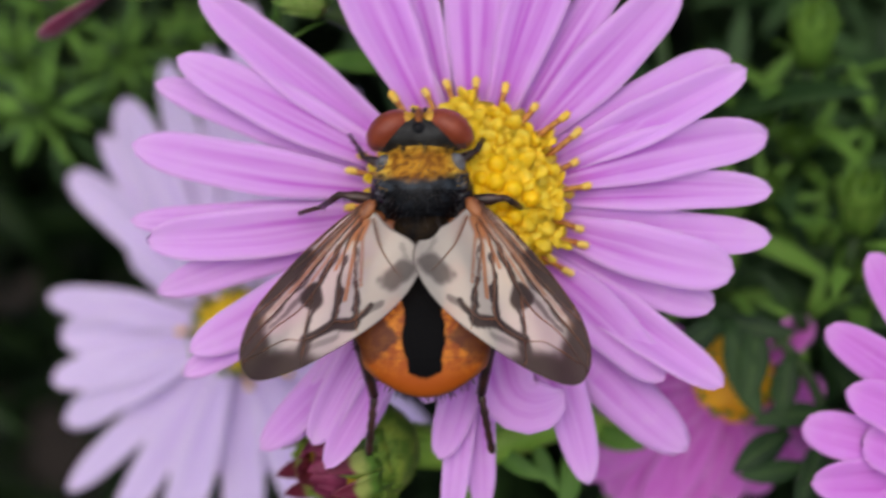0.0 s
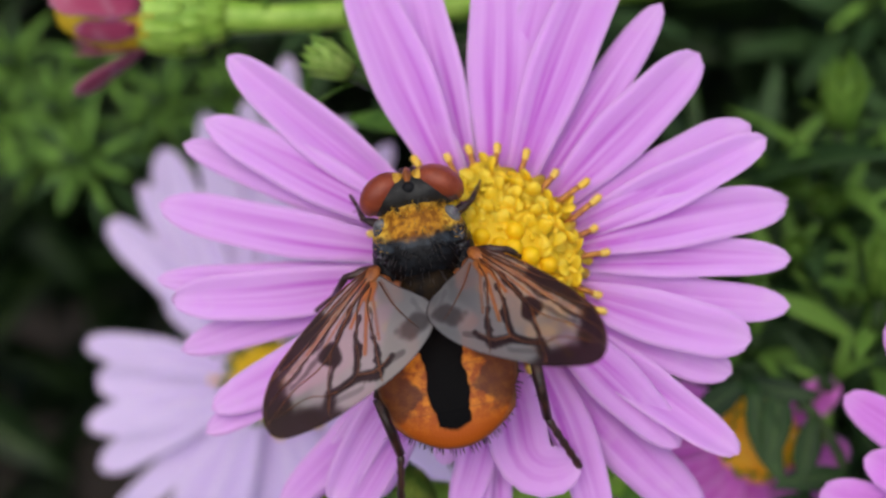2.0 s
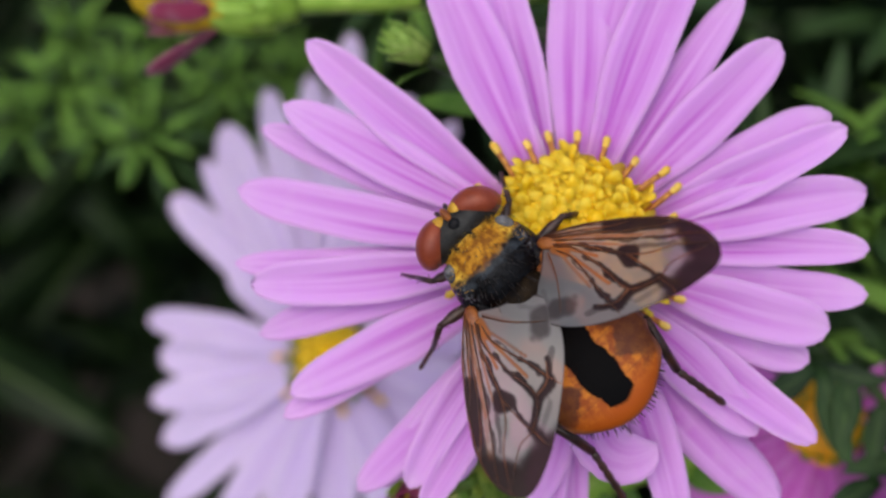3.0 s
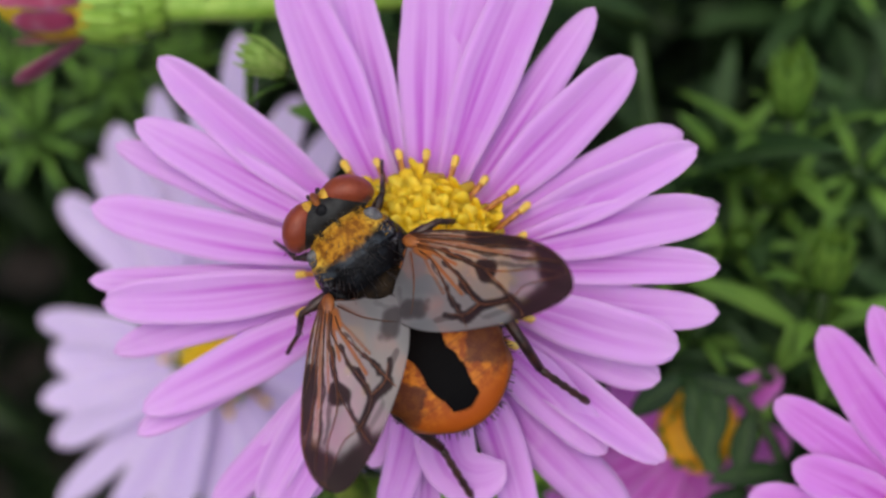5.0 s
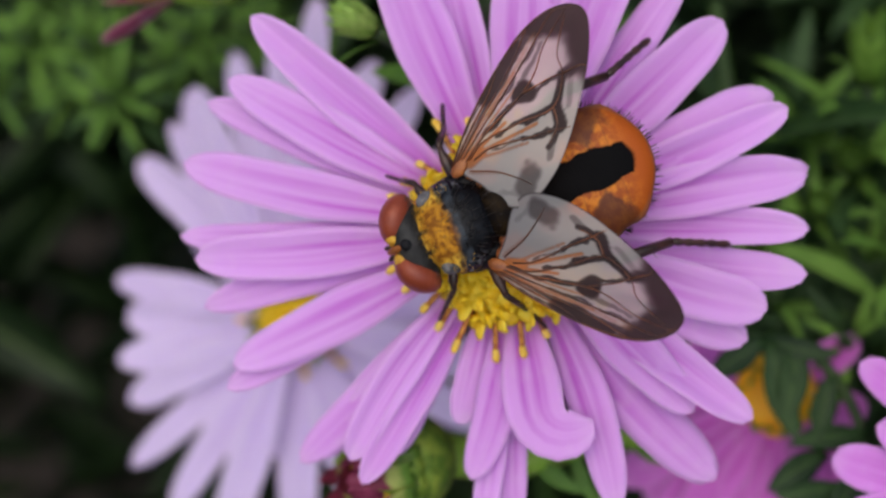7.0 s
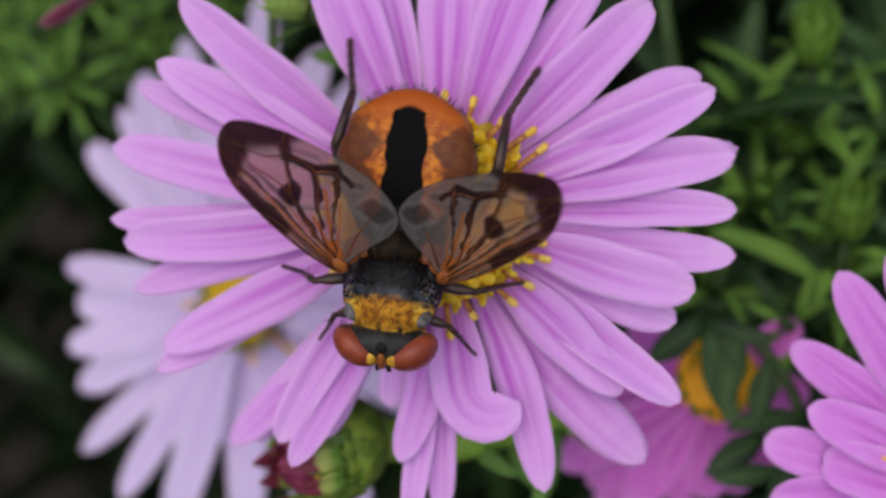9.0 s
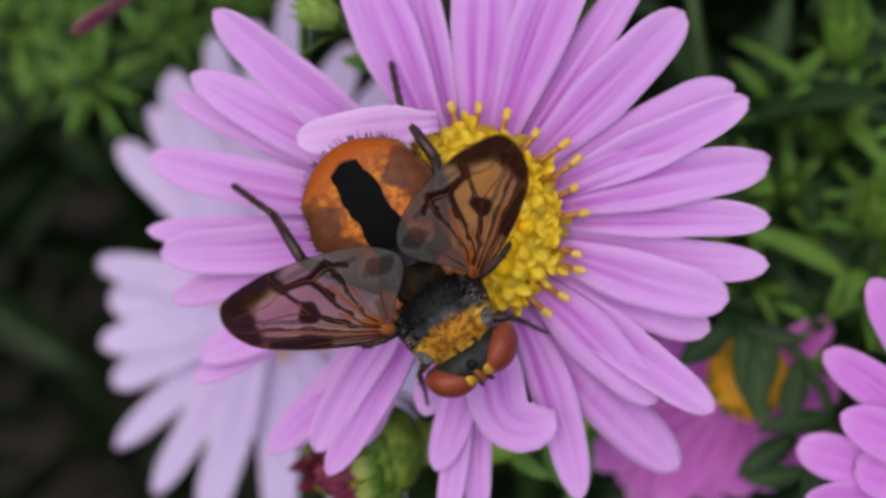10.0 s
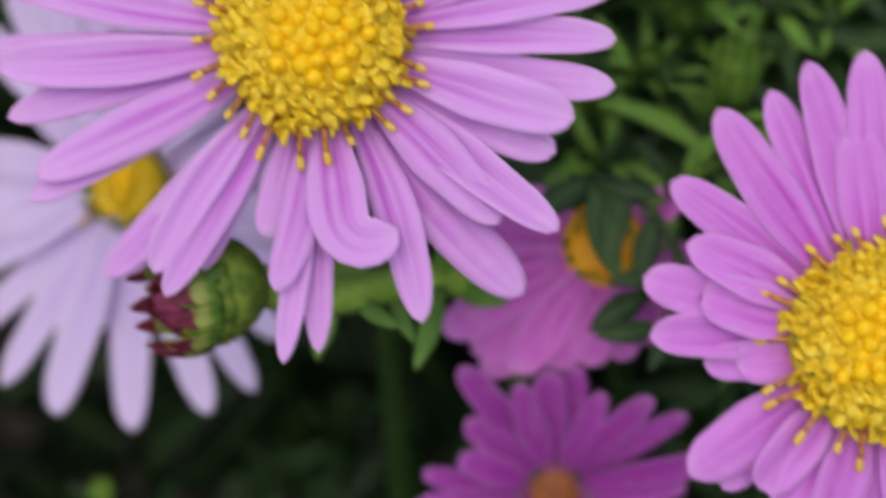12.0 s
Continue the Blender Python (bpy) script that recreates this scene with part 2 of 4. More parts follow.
def thorax_material():
    n = Nodes("thorax")
    where = n.coords()
    x, y, z = n.split(where)
    wobble = n.math("SUBTRACT", n.noise(where, 1.8, 4.0), 0.5)
    front = n.ramp(n.math("ADD", n.math("SUBTRACT", y, n.math("MULTIPLY", n.math("POWER", x, 2.0), 0.12)), n.math("MULTIPLY", wobble, 0.5)), 0.50, 0.85)
    top = n.ramp(n.math("ADD", z, n.math("MULTIPLY", wobble, 0.9)), -0.1, 0.35)
    bands = n.math("MULTIPLY", n.ramp(n.math("SINE", n.math("MULTIPLY", x, 7.5)), 0.55, 0.95), n.ramp(y, 1.55, 2.0))
    gold = n.mix(n.ramp(n.noise(where, 3.5, 4.0), 0.38, 0.66), (0.19, 0.065, 0.005), (0.50, 0.23, 0.016))
    fringe = n.math("MAXIMUM", n.ramp(n.math("ABSOLUTE", x), 0.95, 1.3), n.ramp(y, 1.75, 2.1))
    gold = n.mix(n.math("MULTIPLY", fringe, n.ramp(n.noise(where, 5.0, 3.0), 0.35, 0.6)), gold, (0.70, 0.43, 0.05))
    gold = n.mix(bands, gold, (0.02, 0.014, 0.008))
    dark = n.mix(n.ramp(n.noise(where, 2.5, 4.0), 0.45, 0.75), (0.003, 0.003, 0.004), (0.010, 0.012, 0.016))
    belt = n.math("MULTIPLY", n.ramp(n.math("ADD", y, n.math("MULTIPLY", wobble, 0.3)), 0.28, 0.4), n.ramp(z, 0.5, 0.9))
    dark = n.mix(n.math("MULTIPLY", belt, n.ramp(n.noise(where, 1.7, 3.0), 0.3, 0.6)), dark, (0.034, 0.042, 0.052))
    flank = n.math("MULTIPLY", n.ramp(n.math("ABSOLUTE", n.math("ADD", x, n.math("MULTIPLY", wobble, 0.5))), 1.28, 1.55), n.ramp(n.math("ADD", z, wobble), 0.2, 0.5))
    dark = n.mix(n.math("MULTIPLY", flank, n.ramp(n.noise(where, 5.0, 3.0), 0.45, 0.7)), dark, (0.16, 0.165, 0.175))
    colour = n.mix(n.math("MULTIPLY", front, top), dark, gold)
    n.relief(n.noise(where, 10.0, 3.0), 0.6, 0.00008)
    return n.finish(colour, n.math("ADD", n.math("MULTIPLY", front, 0.34), 0.26), 0.16)


def wing_material():
    """Clear tinted membrane; its smoky and amber markings are held by the mesh."""
    n = Nodes("wing_membrane")
    marks = n.add("Attribute", attribute_name="marking")
    sep = n.add("SeparateColor")
    n.link(marks.outputs["Color"], sep.inputs[0])
    smoke, amber = sep.outputs[0], sep.outputs[1]
    where = n.coords()
    grain = n.noise(where, 3.0, 3.0)
    smoke = n.math("MULTIPLY", smoke, n.math("ADD", 0.92, n.math("MULTIPLY", grain, 0.14)), True)
    colour = n.mix(n.math("MULTIPLY", amber, n.math("SUBTRACT", 1.0, smoke)), (0.018, 0.007, 0.009), (0.50, 0.15, 0.015))
    bare = n.math("SUBTRACT", 1.0, n.math("MAXIMUM", smoke, n.math("MULTIPLY", amber, 0.75)), True)
    colour = n.mix(n.math("POWER", bare, 3.0), colour, (0.80, 0.76, 0.76))
    body = n.math("ADD", n.math("ADD", n.math("MULTIPLY", bare, 0.075), n.math("MULTIPLY", amber, 0.50)), n.math("MULTIPLY", smoke, 0.90), True)
    n.relief(grain, 0.25, 0.00008)
    n.finish(colour, 0.5, 0.03)
    clear, blend, sheen, coat = n.add("BsdfTransparent"), n.add("MixShader"), n.add("BsdfGlossy"), n.add("MixShader")
    tint = n.mix(amber, (0.54, 0.35, 0.27), (0.50, 0.16, 0.02))
    n.link(n.mix(smoke, tint, (0.16, 0.08, 0.07)), clear.inputs[0])
    sheen.inputs["Roughness"].default_value = 0.38
    sheen.inputs["Color"].default_value = (1.0, 0.93, 0.86, 1)
    n.link(body, blend.inputs[0])
    n.link(clear.outputs[0], blend.inputs[1])
    n.link(n.shader.outputs[0], blend.inputs[2])
    n.link(n.math("ADD", 0.015, n.math("MULTIPLY", n.math("POWER", bare, 2.0), 0.15)), coat.inputs[0])
    n.link(blend.outputs[0], coat.inputs[1])
    n.link(sheen.outputs[0], coat.inputs[2])
    n.link(coat.outputs[0], n.out.inputs[0])
    return n.material


WING = wing_material()
ABDOMEN, THORAX = abdomen_material(), thorax_material()
BLACK_CUTICLE = plain("black_cuticle", (0.004, 0.004, 0.005), (0.012, 0.012, 0.015), 2.0, 0.3, 0.12, bump=0.4)
GREY_CUTICLE = plain("grey_cuticle", (0.006, 0.006, 0.006), (0.028, 0.028, 0.027), 1.8, 0.5, 0.3, bump=0.6)
EYE = plain("eye", (0.20, 0.036, 0.016), (0.28, 0.060, 0.026), 1.2, 0.42, 0.4, bump=0.2)
GOLD = plain("gold_dust", (0.42, 0.20, 0.012), (0.78, 0.50, 0.05), 2.0, 0.6)
SILVER = plain("silver_dust", (0.012, 0.012, 0.013), (0.20, 0.20, 0.21), 2.2, 0.5, 0.3, bump=0.5)
SHIELD = plain("shield_cuticle", (0.004, 0.003, 0.003), (0.022, 0.013, 0.005), 1.3, 0.35, 0.04, bump=0.3)
RUST = plain("rust_cuticle", (0.18, 0.050, 0.012), (0.40, 0.13, 0.022), 2.0, 0.4)
LEG = plain("leg_cuticle", (0.018, 0.009, 0.008), (0.070, 0.030, 0.020), 2.0, 0.35)
VEIN = plain("wing_vein", (0.032, 0.011, 0.006), (0.17, 0.048, 0.010), 0.6, 0.4)
HAIR = plain("hair", (0.012, 0.010, 0.010), (0.05, 0.035, 0.03), 1.0, 0.5)


# Mesh building, in millimetres
def made(name, verts, faces, material, uvs=None, smooth=True):
    mesh = bpy.data.meshes.new(name)
    mesh.from_pydata([tuple(c * MM for c in v) for v in verts], [], faces)
    if uvs:
        layer = mesh.uv_layers.new()
        for loop in mesh.loops:
            layer.data[loop.index].uv = uvs[loop.vertex_index]
    if smooth:
        mesh.polygons.foreach_set("use_smooth", [True] * len(mesh.polygons))
    mesh.materials.append(material)
    mesh.update()
    return mesh


def part(name, mesh, parent, label="", m=None):
    ob = new(name, mesh)
    ob.parent = parent
    if m is not None:
        ob.matrix_basis = m
    return tagged(ob, label)


def mm(x, y, z, rx=0, ry=0, rz=0):
    return pose(x * MM, y * MM, z * MM, rx, ry, rz)


def joined(pieces):
    """Verts, faces and uvs of several pieces as one."""
    verts, faces, uvs = [], [], []
    for v, f, t in pieces:
        k = len(verts)
        verts += v
        uvs += t or [(0.5, 0.5)] * len(v)
        faces += [tuple(i + k for i in face) for face in f]
    return verts, faces, uvs


def moved(piece, m):
    v, f, t = piece
    return [tuple(m @ Vector(p)) for p in v], f, t


def blob(centre, radii, rings=12, around=18, shape=None, turn=0.0):
    """An ellipsoid; shape(x, y, z) may move the points of the unit ball first."""
    verts, faces = [], []
    spin = Matrix.Rotation(radians(turn), 3, "Z")
    for i in range(rings + 1):
        a = math.pi * i / rings
        for j in range(around):
            b = 2 * math.pi * j / around
            p = (math.sin(a) * math.cos(b), math.sin(a) * math.sin(b), math.cos(a))
            p = shape(*p) if shape else p
            p = spin @ Vector((p[0] * radii[0], p[1] * radii[1], p[2] * radii[2]))
            verts.append((p[0] + centre[0], p[1] + centre[1], p[2] + centre[2]))
    for i in range(rings):
        for j in range(around):
            k = (j + 1) % around
            faces.append((i * around + j, (i + 1) * around + j, (i + 1) * around + k, i * around + k))
    return verts, faces, None


def tube(points, radii, sides=8):
    """A tube along points, closed at both ends."""
    pts = [Vector(p) for p in points]
    verts, faces = [], []
    side = None
    for i, p in enumerate(pts):
        ahead = (pts[min(i + 1, len(pts) - 1)] - pts[max(i - 1, 0)]).normalized()
        if side is None:
            side = ahead.cross(Vector((0, 0, 1)) if abs(ahead.z) < 0.9 else Vector((1, 0, 0))).normalized()
        side = (side - ahead * side.dot(ahead)).normalized()
        up = ahead.cross(side)
        r = radii[i] if isinstance(radii, (list, tuple)) else radii
        for j in range(sides):
            a = 2 * math.pi * j / sides
            verts.append(tuple(p + (side * math.cos(a) + up * math.sin(a)) * r))
    for i in range(len(pts) - 1):
        for j in range(sides):
            k = (j + 1) % sides
            faces.append((i * sides + j, i * sides + k, (i + 1) * sides + k, (i + 1) * sides + j))
    faces.append(tuple(reversed(range(sides))))
    faces.append(tuple(range((len(pts) - 1) * sides, len(pts) * sides)))
    return verts, faces, None


def smooth_line(points, steps=6):
    """A Catmull-Rom line through points."""
    pts = [Vector(p) for p in points]
    pts = [pts[0] * 2 - pts[1]] + pts + [pts[-1] * 2 - pts[-2]]
    line = []
    for i in range(1, len(pts) - 2):
        a, b, c, d = pts[i - 1 : i + 3]
        for k in range(steps):
            t = k / steps
            line.append(0.5 * (2 * b + (c - a) * t + (2 * a - 5 * b + 4 * c - d) * t * t + (3 * b - a - 3 * c + d) * t**3))
    return line + [pts[-2]]


def ease(t):
    t = min(max(t, 0.0), 1.0)
    return t * t * (3 - 2 * t)


def blade(length, width, rise=0.0, droop=0.0, cup=0.0, bend=0.0, bend_from=0.6, waist=0.45, full=0.35, taper=0.80, ribs=0.05, thick=0.045, crease=0.0,
          across=9, along=16, notch=0.0, twist=0.0, seed=0, blunt=0.5, narrow=0.0):
    """A petal or leaf along +x from the origin: a thin closed shell. bend turns its end sideways, droop lowers its end, cup lifts its edges."""
    rng = random.Random(seed)
    wave, phase = rng.uniform(-0.12, 0.12), rng.uniform(0, 6.28)
    top, low, uvs = [], [], []
    x = y = 0.0
    heading = 0.0
    for i in range(along):
        s = 1 - (1 - i / (along - 1)) ** 1.35
        if i:
            ds = (s - last) * length
            heading = radians(bend) * ease((s - bend_from) / max(1 - bend_from, 0.01))
            x, y = x + ds * math.cos(heading), y + ds * math.sin(heading)
        last = s
        w = width * (waist + (1 - waist) * ease(s / full)) * (1 - narrow * ease((s - 0.45) / 0.5))
        if s > taper:
            w *= max(1 - ((s - taper) / (1 - taper)) ** 2, 0.0) ** blunt
        w = max(w, width * 0.05)
        z = rise * s * length - droop * s * s * length + wave * math.sin(3 * s + phase)
        lean = radians(twist) * s
        for j in range(across):
            v = 2 * j / (across - 1) - 1
            h = cup * v * v * w + crease * abs(v) * w + ribs * math.cos(v * 9.42) * (0.4 + 0.6 * (1 - s))
            side = v * w / 2
            back_off = notch * width * (math.cos(v * 9.42) * 0.5 - 0.5) if i == along - 1 else 0.0
            px = x - side * math.sin(heading) + back_off
            py = y + side * math.cos(heading) * math.cos(lean)
            top.append((px, py, z + h + side * math.sin(lean)))
            low.append((px, py, z + h + side * math.sin(lean) - thick))
            uvs.append((j / (across - 1), s))
    n = along * across
    faces = []
    for i in range(along - 1):
        for j in range(across - 1):
            a, b, c, d = i * across + j, i * across + j + 1, (i + 1) * across + j + 1, (i + 1) * across + j
            faces += [(a, d, c, b), (n + a, n + b, n + c, n + d)]
    rim = [j for j in range(across)] + [i * across + across - 1 for i in range(1, along)]
    rim += [(along - 1) * across + j for j in range(across - 2, -1, -1)] + [i * across for i in range(along - 2, 0, -1)]
    for a, b in zip(rim, rim[1:] + rim[:1]):
        faces.append((a, b, n + b, n + a))
    return top + low, faces, uvs + uvs


# The ground
def build_ground():
    verts, faces = [], []
    lines = [-20, -5, -1.5] + [-0.6 + 0.05 * i for i in range(25)] + [1.5, 5, 20]
    for y in lines:
        for x in lines:
            bump = 0.012 * noise.noise((x * 9, y * 9, 0)) if abs(x) < 0.7 and abs(y) < 0.7 else 0
            verts.append((x * 1000, y * 1000, bump * 1000))
    k = len(lines)
    for i in range(k - 1):
        for j in range(k - 1):
            faces.append((i * k + j, i * k + j + 1, (i + 1) * k + j + 1, (i + 1) * k + j))
    tagged(new("ground", made("ground", verts, faces, SOIL)), "dark crumbly garden soil under the plants", "ground", kind="structure")


build_ground()

DOWN = (HEAD.to_3x3().inverted() @ Vector((0, 0, -1)))


def stem_line(start, axis, reach, length, seed=0):
    """Points from a head back along its axis and then down to the ground, in the space of the main flower head."""
    rng = random.Random(seed)
    p = Vector(start)
    a = Vector(axis).normalized()
    bend = p - a * reach
    ground = (HEAD @ (bend * MM)).z / MM
    foot = bend + DOWN * ground + Vector((rng.uniform(-12, 12), 0, 0))
    return [p, p - a * reach * 0.5, bend + DOWN * 4, bend * 0.7 + foot * 0.3 + Vector((rng.uniform(-3, 3), 0, 0)), foot]


# Flower heads
def floret_meshes():
    ball = blob((0, 0, 0.35), (0.41, 0.41, 0.46), 8, 12)
    neck = tube([(0, 0, -0.9), (0, 0, 0.1)], [0.22, 0.3], 6)
    bud = made("floret_bud", *joined([ball, neck])[:2], FLORET_BUD)
    opens = []
    for seed in range(3):
        rng = random.Random(seed)
        cup = [tube([(0, 0, -0.9), (0, 0, -0.1), (0, 0, 0.22)], [0.20, 0.30, 0.42], 8)]
        for k in range(5):
            lobe = blade(0.66, 0.62, rise=0.75, droop=0.55 + rng.uniform(-0.2, 0.2), cup=-0.15, waist=0.95, taper=0.35, ribs=0.0, thick=0.05, across=4, along=6, seed=seed + k)
            cup.append(moved(lobe, Matrix.Rotation(2 * math.pi * k / 5 + rng.uniform(-0.15, 0.15), 4, "Z") @ Matrix.Translation((0.24, 0, 0.20))))
        cup.append(tube([(0, 0, 0.0), (0.03, 0, 0.45), (0.05, 0.02, 0.62)], [0.11, 0.14, 0.08], 6))
        opens.append(made("open_floret", *joined(cup)[:2], FLORET))
    return bud, opens


BUD_MESH, OPEN_MESHES = floret_meshes()


def stamen_mesh(length, seed):
    rng = random.Random(seed)
    sag = rng.uniform(0.0, 0.25)
    line = smooth_line([(0, 0, 0), (length * 0.4, 0, 0.25), (length * 0.75, 0.03, 0.2 - sag), (length, 0.05, 0.1 - sag)], 3)
    tip = [(length * 0.86, 0.03, 0.17 - sag), (length * 0.93, 0.04, 0.14 - sag), (length, 0.05, 0.1 - sag), (length * 1.10, 0.07, 0.06 - sag), (length * 1.20, 0.08, 0.02 - sag)]
    return made("filament", *tube(line, 0.125, 6)[:2], FILAMENT), made("anther", *tube(smooth_line(tip, 2), [0.13, 0.15, 0.16, 0.17, 0.17, 0.18, 0.18, 0.15, 0.05], 7)[:2], ANTHER)


def build_disc(flower, radius, high, count, closed, stamens, seed=0, lean=(0, 0)):
    """The yellow centre: a dome set with closed and open florets, and bent stamens round its edge."""
    rng = random.Random(seed)
    dome = blob((0, 0, 0.0), (radius * 0.98, radius * 0.98, high * 1.15), 10, 24, lambda x, y, z: (x, y, max(z, -0.4)))
    part("disc", made("disc", *dome[:2], DISC_BASE), flower)
    for i in range(count):
        r = radius * 0.97 * math.sqrt((i + 0.5) / count)
        a = i * 2.39996 + rng.uniform(-0.08, 0.08)
        x, y = r * math.cos(a), r * math.sin(a)
        q = min(r / radius, 0.999)
        z = high * math.sqrt(1 - (q * 0.93) ** 2)
        off = math.hypot(x - lean[0], y - lean[1]) / radius
        shut = off < closed + rng.uniform(-0.08, 0.08)
        mesh = BUD_MESH if shut else OPEN_MESHES[i % 3]
        name = "floret_bud" if shut else "open_floret"
        tilt = 62 * q**1.5 + rng.uniform(-9, 9)
        m = mm(x, y, z) @ pose(0, 0, 0, 0, 0, math.degrees(a)) @ pose(0, 0, 0, 0, tilt, rng.uniform(0, 360))
        s = rng.uniform(0.85, 1.12)
        part(name, mesh, flower, "", m @ Matrix.Scale(s, 4))
    kinds = [stamen_mesh(1.25 + 0.17 * k, k) for k in range(5)]
    for i in range(stamens):
        a = 2 * math.pi * (i + rng.uniform(-0.3, 0.3)) / stamens
        filament, anther = kinds[rng.randrange(5)]
        m = mm(radius * 0.86 * math.cos(a), radius * 0.86 * math.sin(a), high * 0.42 + rng.uniform(-0.1, 0.25)) @ pose(0, 0, 0, 0, 0, math.degrees(a) + rng.uniform(-12, 12)) @ pose(0, 0, 0, 0, rng.uniform(-8, 14), 0)
        stalk = part("stamen", filament, flower, "rust-brown stamen with a yellow tip", m)
        part("anther", anther, stalk)


def build_petals(flower, rows, material, inner, seed=0, rise=0.06, droop=0.10, cup=0.10, bends=None):
    """rows: azimuth, reach from the head's centre, width, layer."""
    for i, (azimuth, reach, width, layer) in enumerate(rows):
        rng = random.Random(seed * 100 + i)
        bend, start = (bends or {}).get(i, (rng.uniform(-7, 7), 0.3))
        v, f, uv = blade(reach - inner, width * 1.03, rise=rise + rng.uniform(-0.03, 0.03), droop=droop + rng.uniform(-0.04, 0.04), cup=cup * rng.uniform(-0.6, 1.2), bend=bend,
                         bend_from=start, notch=rng.uniform(0.0, 0.08), twist=rng.uniform(-14, 14), seed=seed * 100 + i, ribs=0.034, crease=rng.uniform(-0.14, 0.20),
                         narrow=rng.uniform(0.06, 0.26), taper=0.79, full=0.55, blunt=rng.uniform(0.48, 0.62), waist=0.42)
        tip = Vector(v[len(v) // 2 - 5])
        aim = azimuth - (math.degrees(math.atan2(tip.y, tip.x + inner)) if abs(bend) < 30 else 0)
        part("petal", made("petal", v, f, material, uv), flower, "", Matrix.Rotation(radians(aim), 4, "Z") @ mm(inner, 0, 0.30 * layer))


def build_cup(flower, radius, deep, rows=3, count=14, material=None, tip=None, flare=8, seed=0):
    """The green cup of bracts behind a head."""
    rng = random.Random(seed)
    cup = blob((0, 0, -deep * 0.5), (radius, radius, deep * 0.62), 8, 16)
    part("involucre", made("involucre", *cup[:2], BRACT), flower, "green cup of overlapping bracts")
    for row in range(rows):
        k = (row + 0.5) / rows
        shape = blade(deep * 0.75, radius * 0.55, rise=0.02, cup=0.15, waist=0.9, taper=0.35, ribs=0.02, thick=0.12, across=5, along=7, seed=row, blunt=0.8)
        mesh = made("bract", shape[0], shape[1], material or BRACT, shape[2])
        for i in range(count):
            a = 360 * (i + 0.5 * row) / count + rng.uniform(-4, 4)
            m = pose(0, 0, 0, 0, 0, a) @ mm(radius * (0.75 + 0.28 * math.sin(math.pi * (0.25 + 0.5 * k))), 0, -deep * (1.0 - 0.75 * k)) @ pose(0, 0, 0, 0, -90 + flare * k + rng.uniform(-5, 5), 0)
            part("bract", mesh, flower, "", m)


def flower_root(name, m, label):
    ob = new(name)
    ob.empty_display_size = 0.002
    ob.matrix_world = m
    return tagged(ob, label, "flower")


def add_stem(flower, place, axis, reach, radius=0.75, seed=0):
    line = smooth_line(stem_line(place, axis, reach, 0, seed), 8)
    back = flower.matrix_world.inverted() @ HEAD
    pts = [back @ (p * MM) / MM for p in line]
    part("stem", made("stem", *tube(pts, [radius + 0.3 * i / len(pts) for i in range(len(pts))], 8)[:2], STEM), flower, "slender green stem")


# azimuth and reach of the tip, width, layer
PETALS_RIGHT = [(11.4, 12.8, 2.28, 1), (12.6, 12.95, 1.6, 0), (0.8, 12.6, 1.75, 0), (-7.9, 12.7, 1.75, 0), (-16.4, 11.35, 2.25, 1),
    (-24.3, 11.1, 2.0, 0), (-37.5, 13.0, 2.0, -1), (-44.3, 10.95, 2.28, 2.0)]
PETALS_LOW = [(-50.1, 13.85, 2.5, -1), (-68.6, 12.8, 1.9, -0.5), (-98.2, 10.85, 1.9, 1.6), (-95.2, 13.75, 1.3, 0), (-89.2, 13.2, 1.3, -0.6),
    (-124.3, 12.1, 1.7, 1.2), (-131.8, 13.65, 1.75, 0), (-116.2, 10.9, 1.3, -1), (-119.7, 12.6, 1.5, 0.4), (-129.0, 12.9, 1.5, 0.7), (-104.0, 8.6, 1.5, 0.2)]
PETALS_LEFT = [(-150.1, 14.0, 1.5, -1), (-153.1, 13.2, 2.3, 1), (-165.2, 13.65, 1.75, 0), (-174.3, 13.55, 2.15, 1), (-178.4, 14.35, 1.5, 0.2),
    (168.9, 14.42, 2.1, 1), (152.3, 13.7, 2.15, 1), (157.6, 14.35, 1.7, 0), (140.8, 14.43, 2.2, 0)]
PETALS_TOP = [(113.6, 14.6, 2.75, 1), (104.5, 14.1, 2.1, -0.6), (88.3, 14.3, 2.75, 1), (82.3, 14.0, 1.9, -1), (76.9, 14.2, 2.2, 0),
    (68.4, 14.5, 2.6, 1), (56.5, 13.3, 1.9, 0), (45.1, 12.65, 2.4, 1), (28.0, 12.5, 2.45, 1), (24.2, 12.75, 2.0, 0)]


def build_main_flower():
    flower = flower_root("aster_flower", at(-0.1, -0.7, 0), "lilac aster in full bloom with a yellow centre")
    build_petals(flower, PETALS_RIGHT, LILAC, 2.6, 1)
    build_petals(flower, PETALS_LOW, LILAC, 2.6, 2, rise=0.04, droop=0.09, bends={0: (13, 0.1), 1: (-16, 0.1), 2: (-20, 0.15), 5: (10, 0.2), 7: (8, 0.2)})
    build_petals(flower, PETALS_LEFT, LILAC, 2.6, 3, rise=0.06, droop=0.04)
    build_petals(flower, PETALS_TOP, LILAC, 2.6, 4, rise=0.10, droop=0.08)
    # the one whose end is folded over sideways
    build_petals(flower, [(-81, 10.7, 2.5, 1)], LILAC, 2.6, 5, rise=0.08, droop=0.02, bends={0: (112, 0.60)})
    build_disc(flower, 3.95, 2.7, 88, 0.50, 26, 1, (0.3, -0.5))
    build_cup(flower, 2.7, 5.0, seed=1)
    add_stem(flower, (-0.1, -0.7, -3.5), (0, 0, 1), 22, 0.8, 1)


build_main_flower()


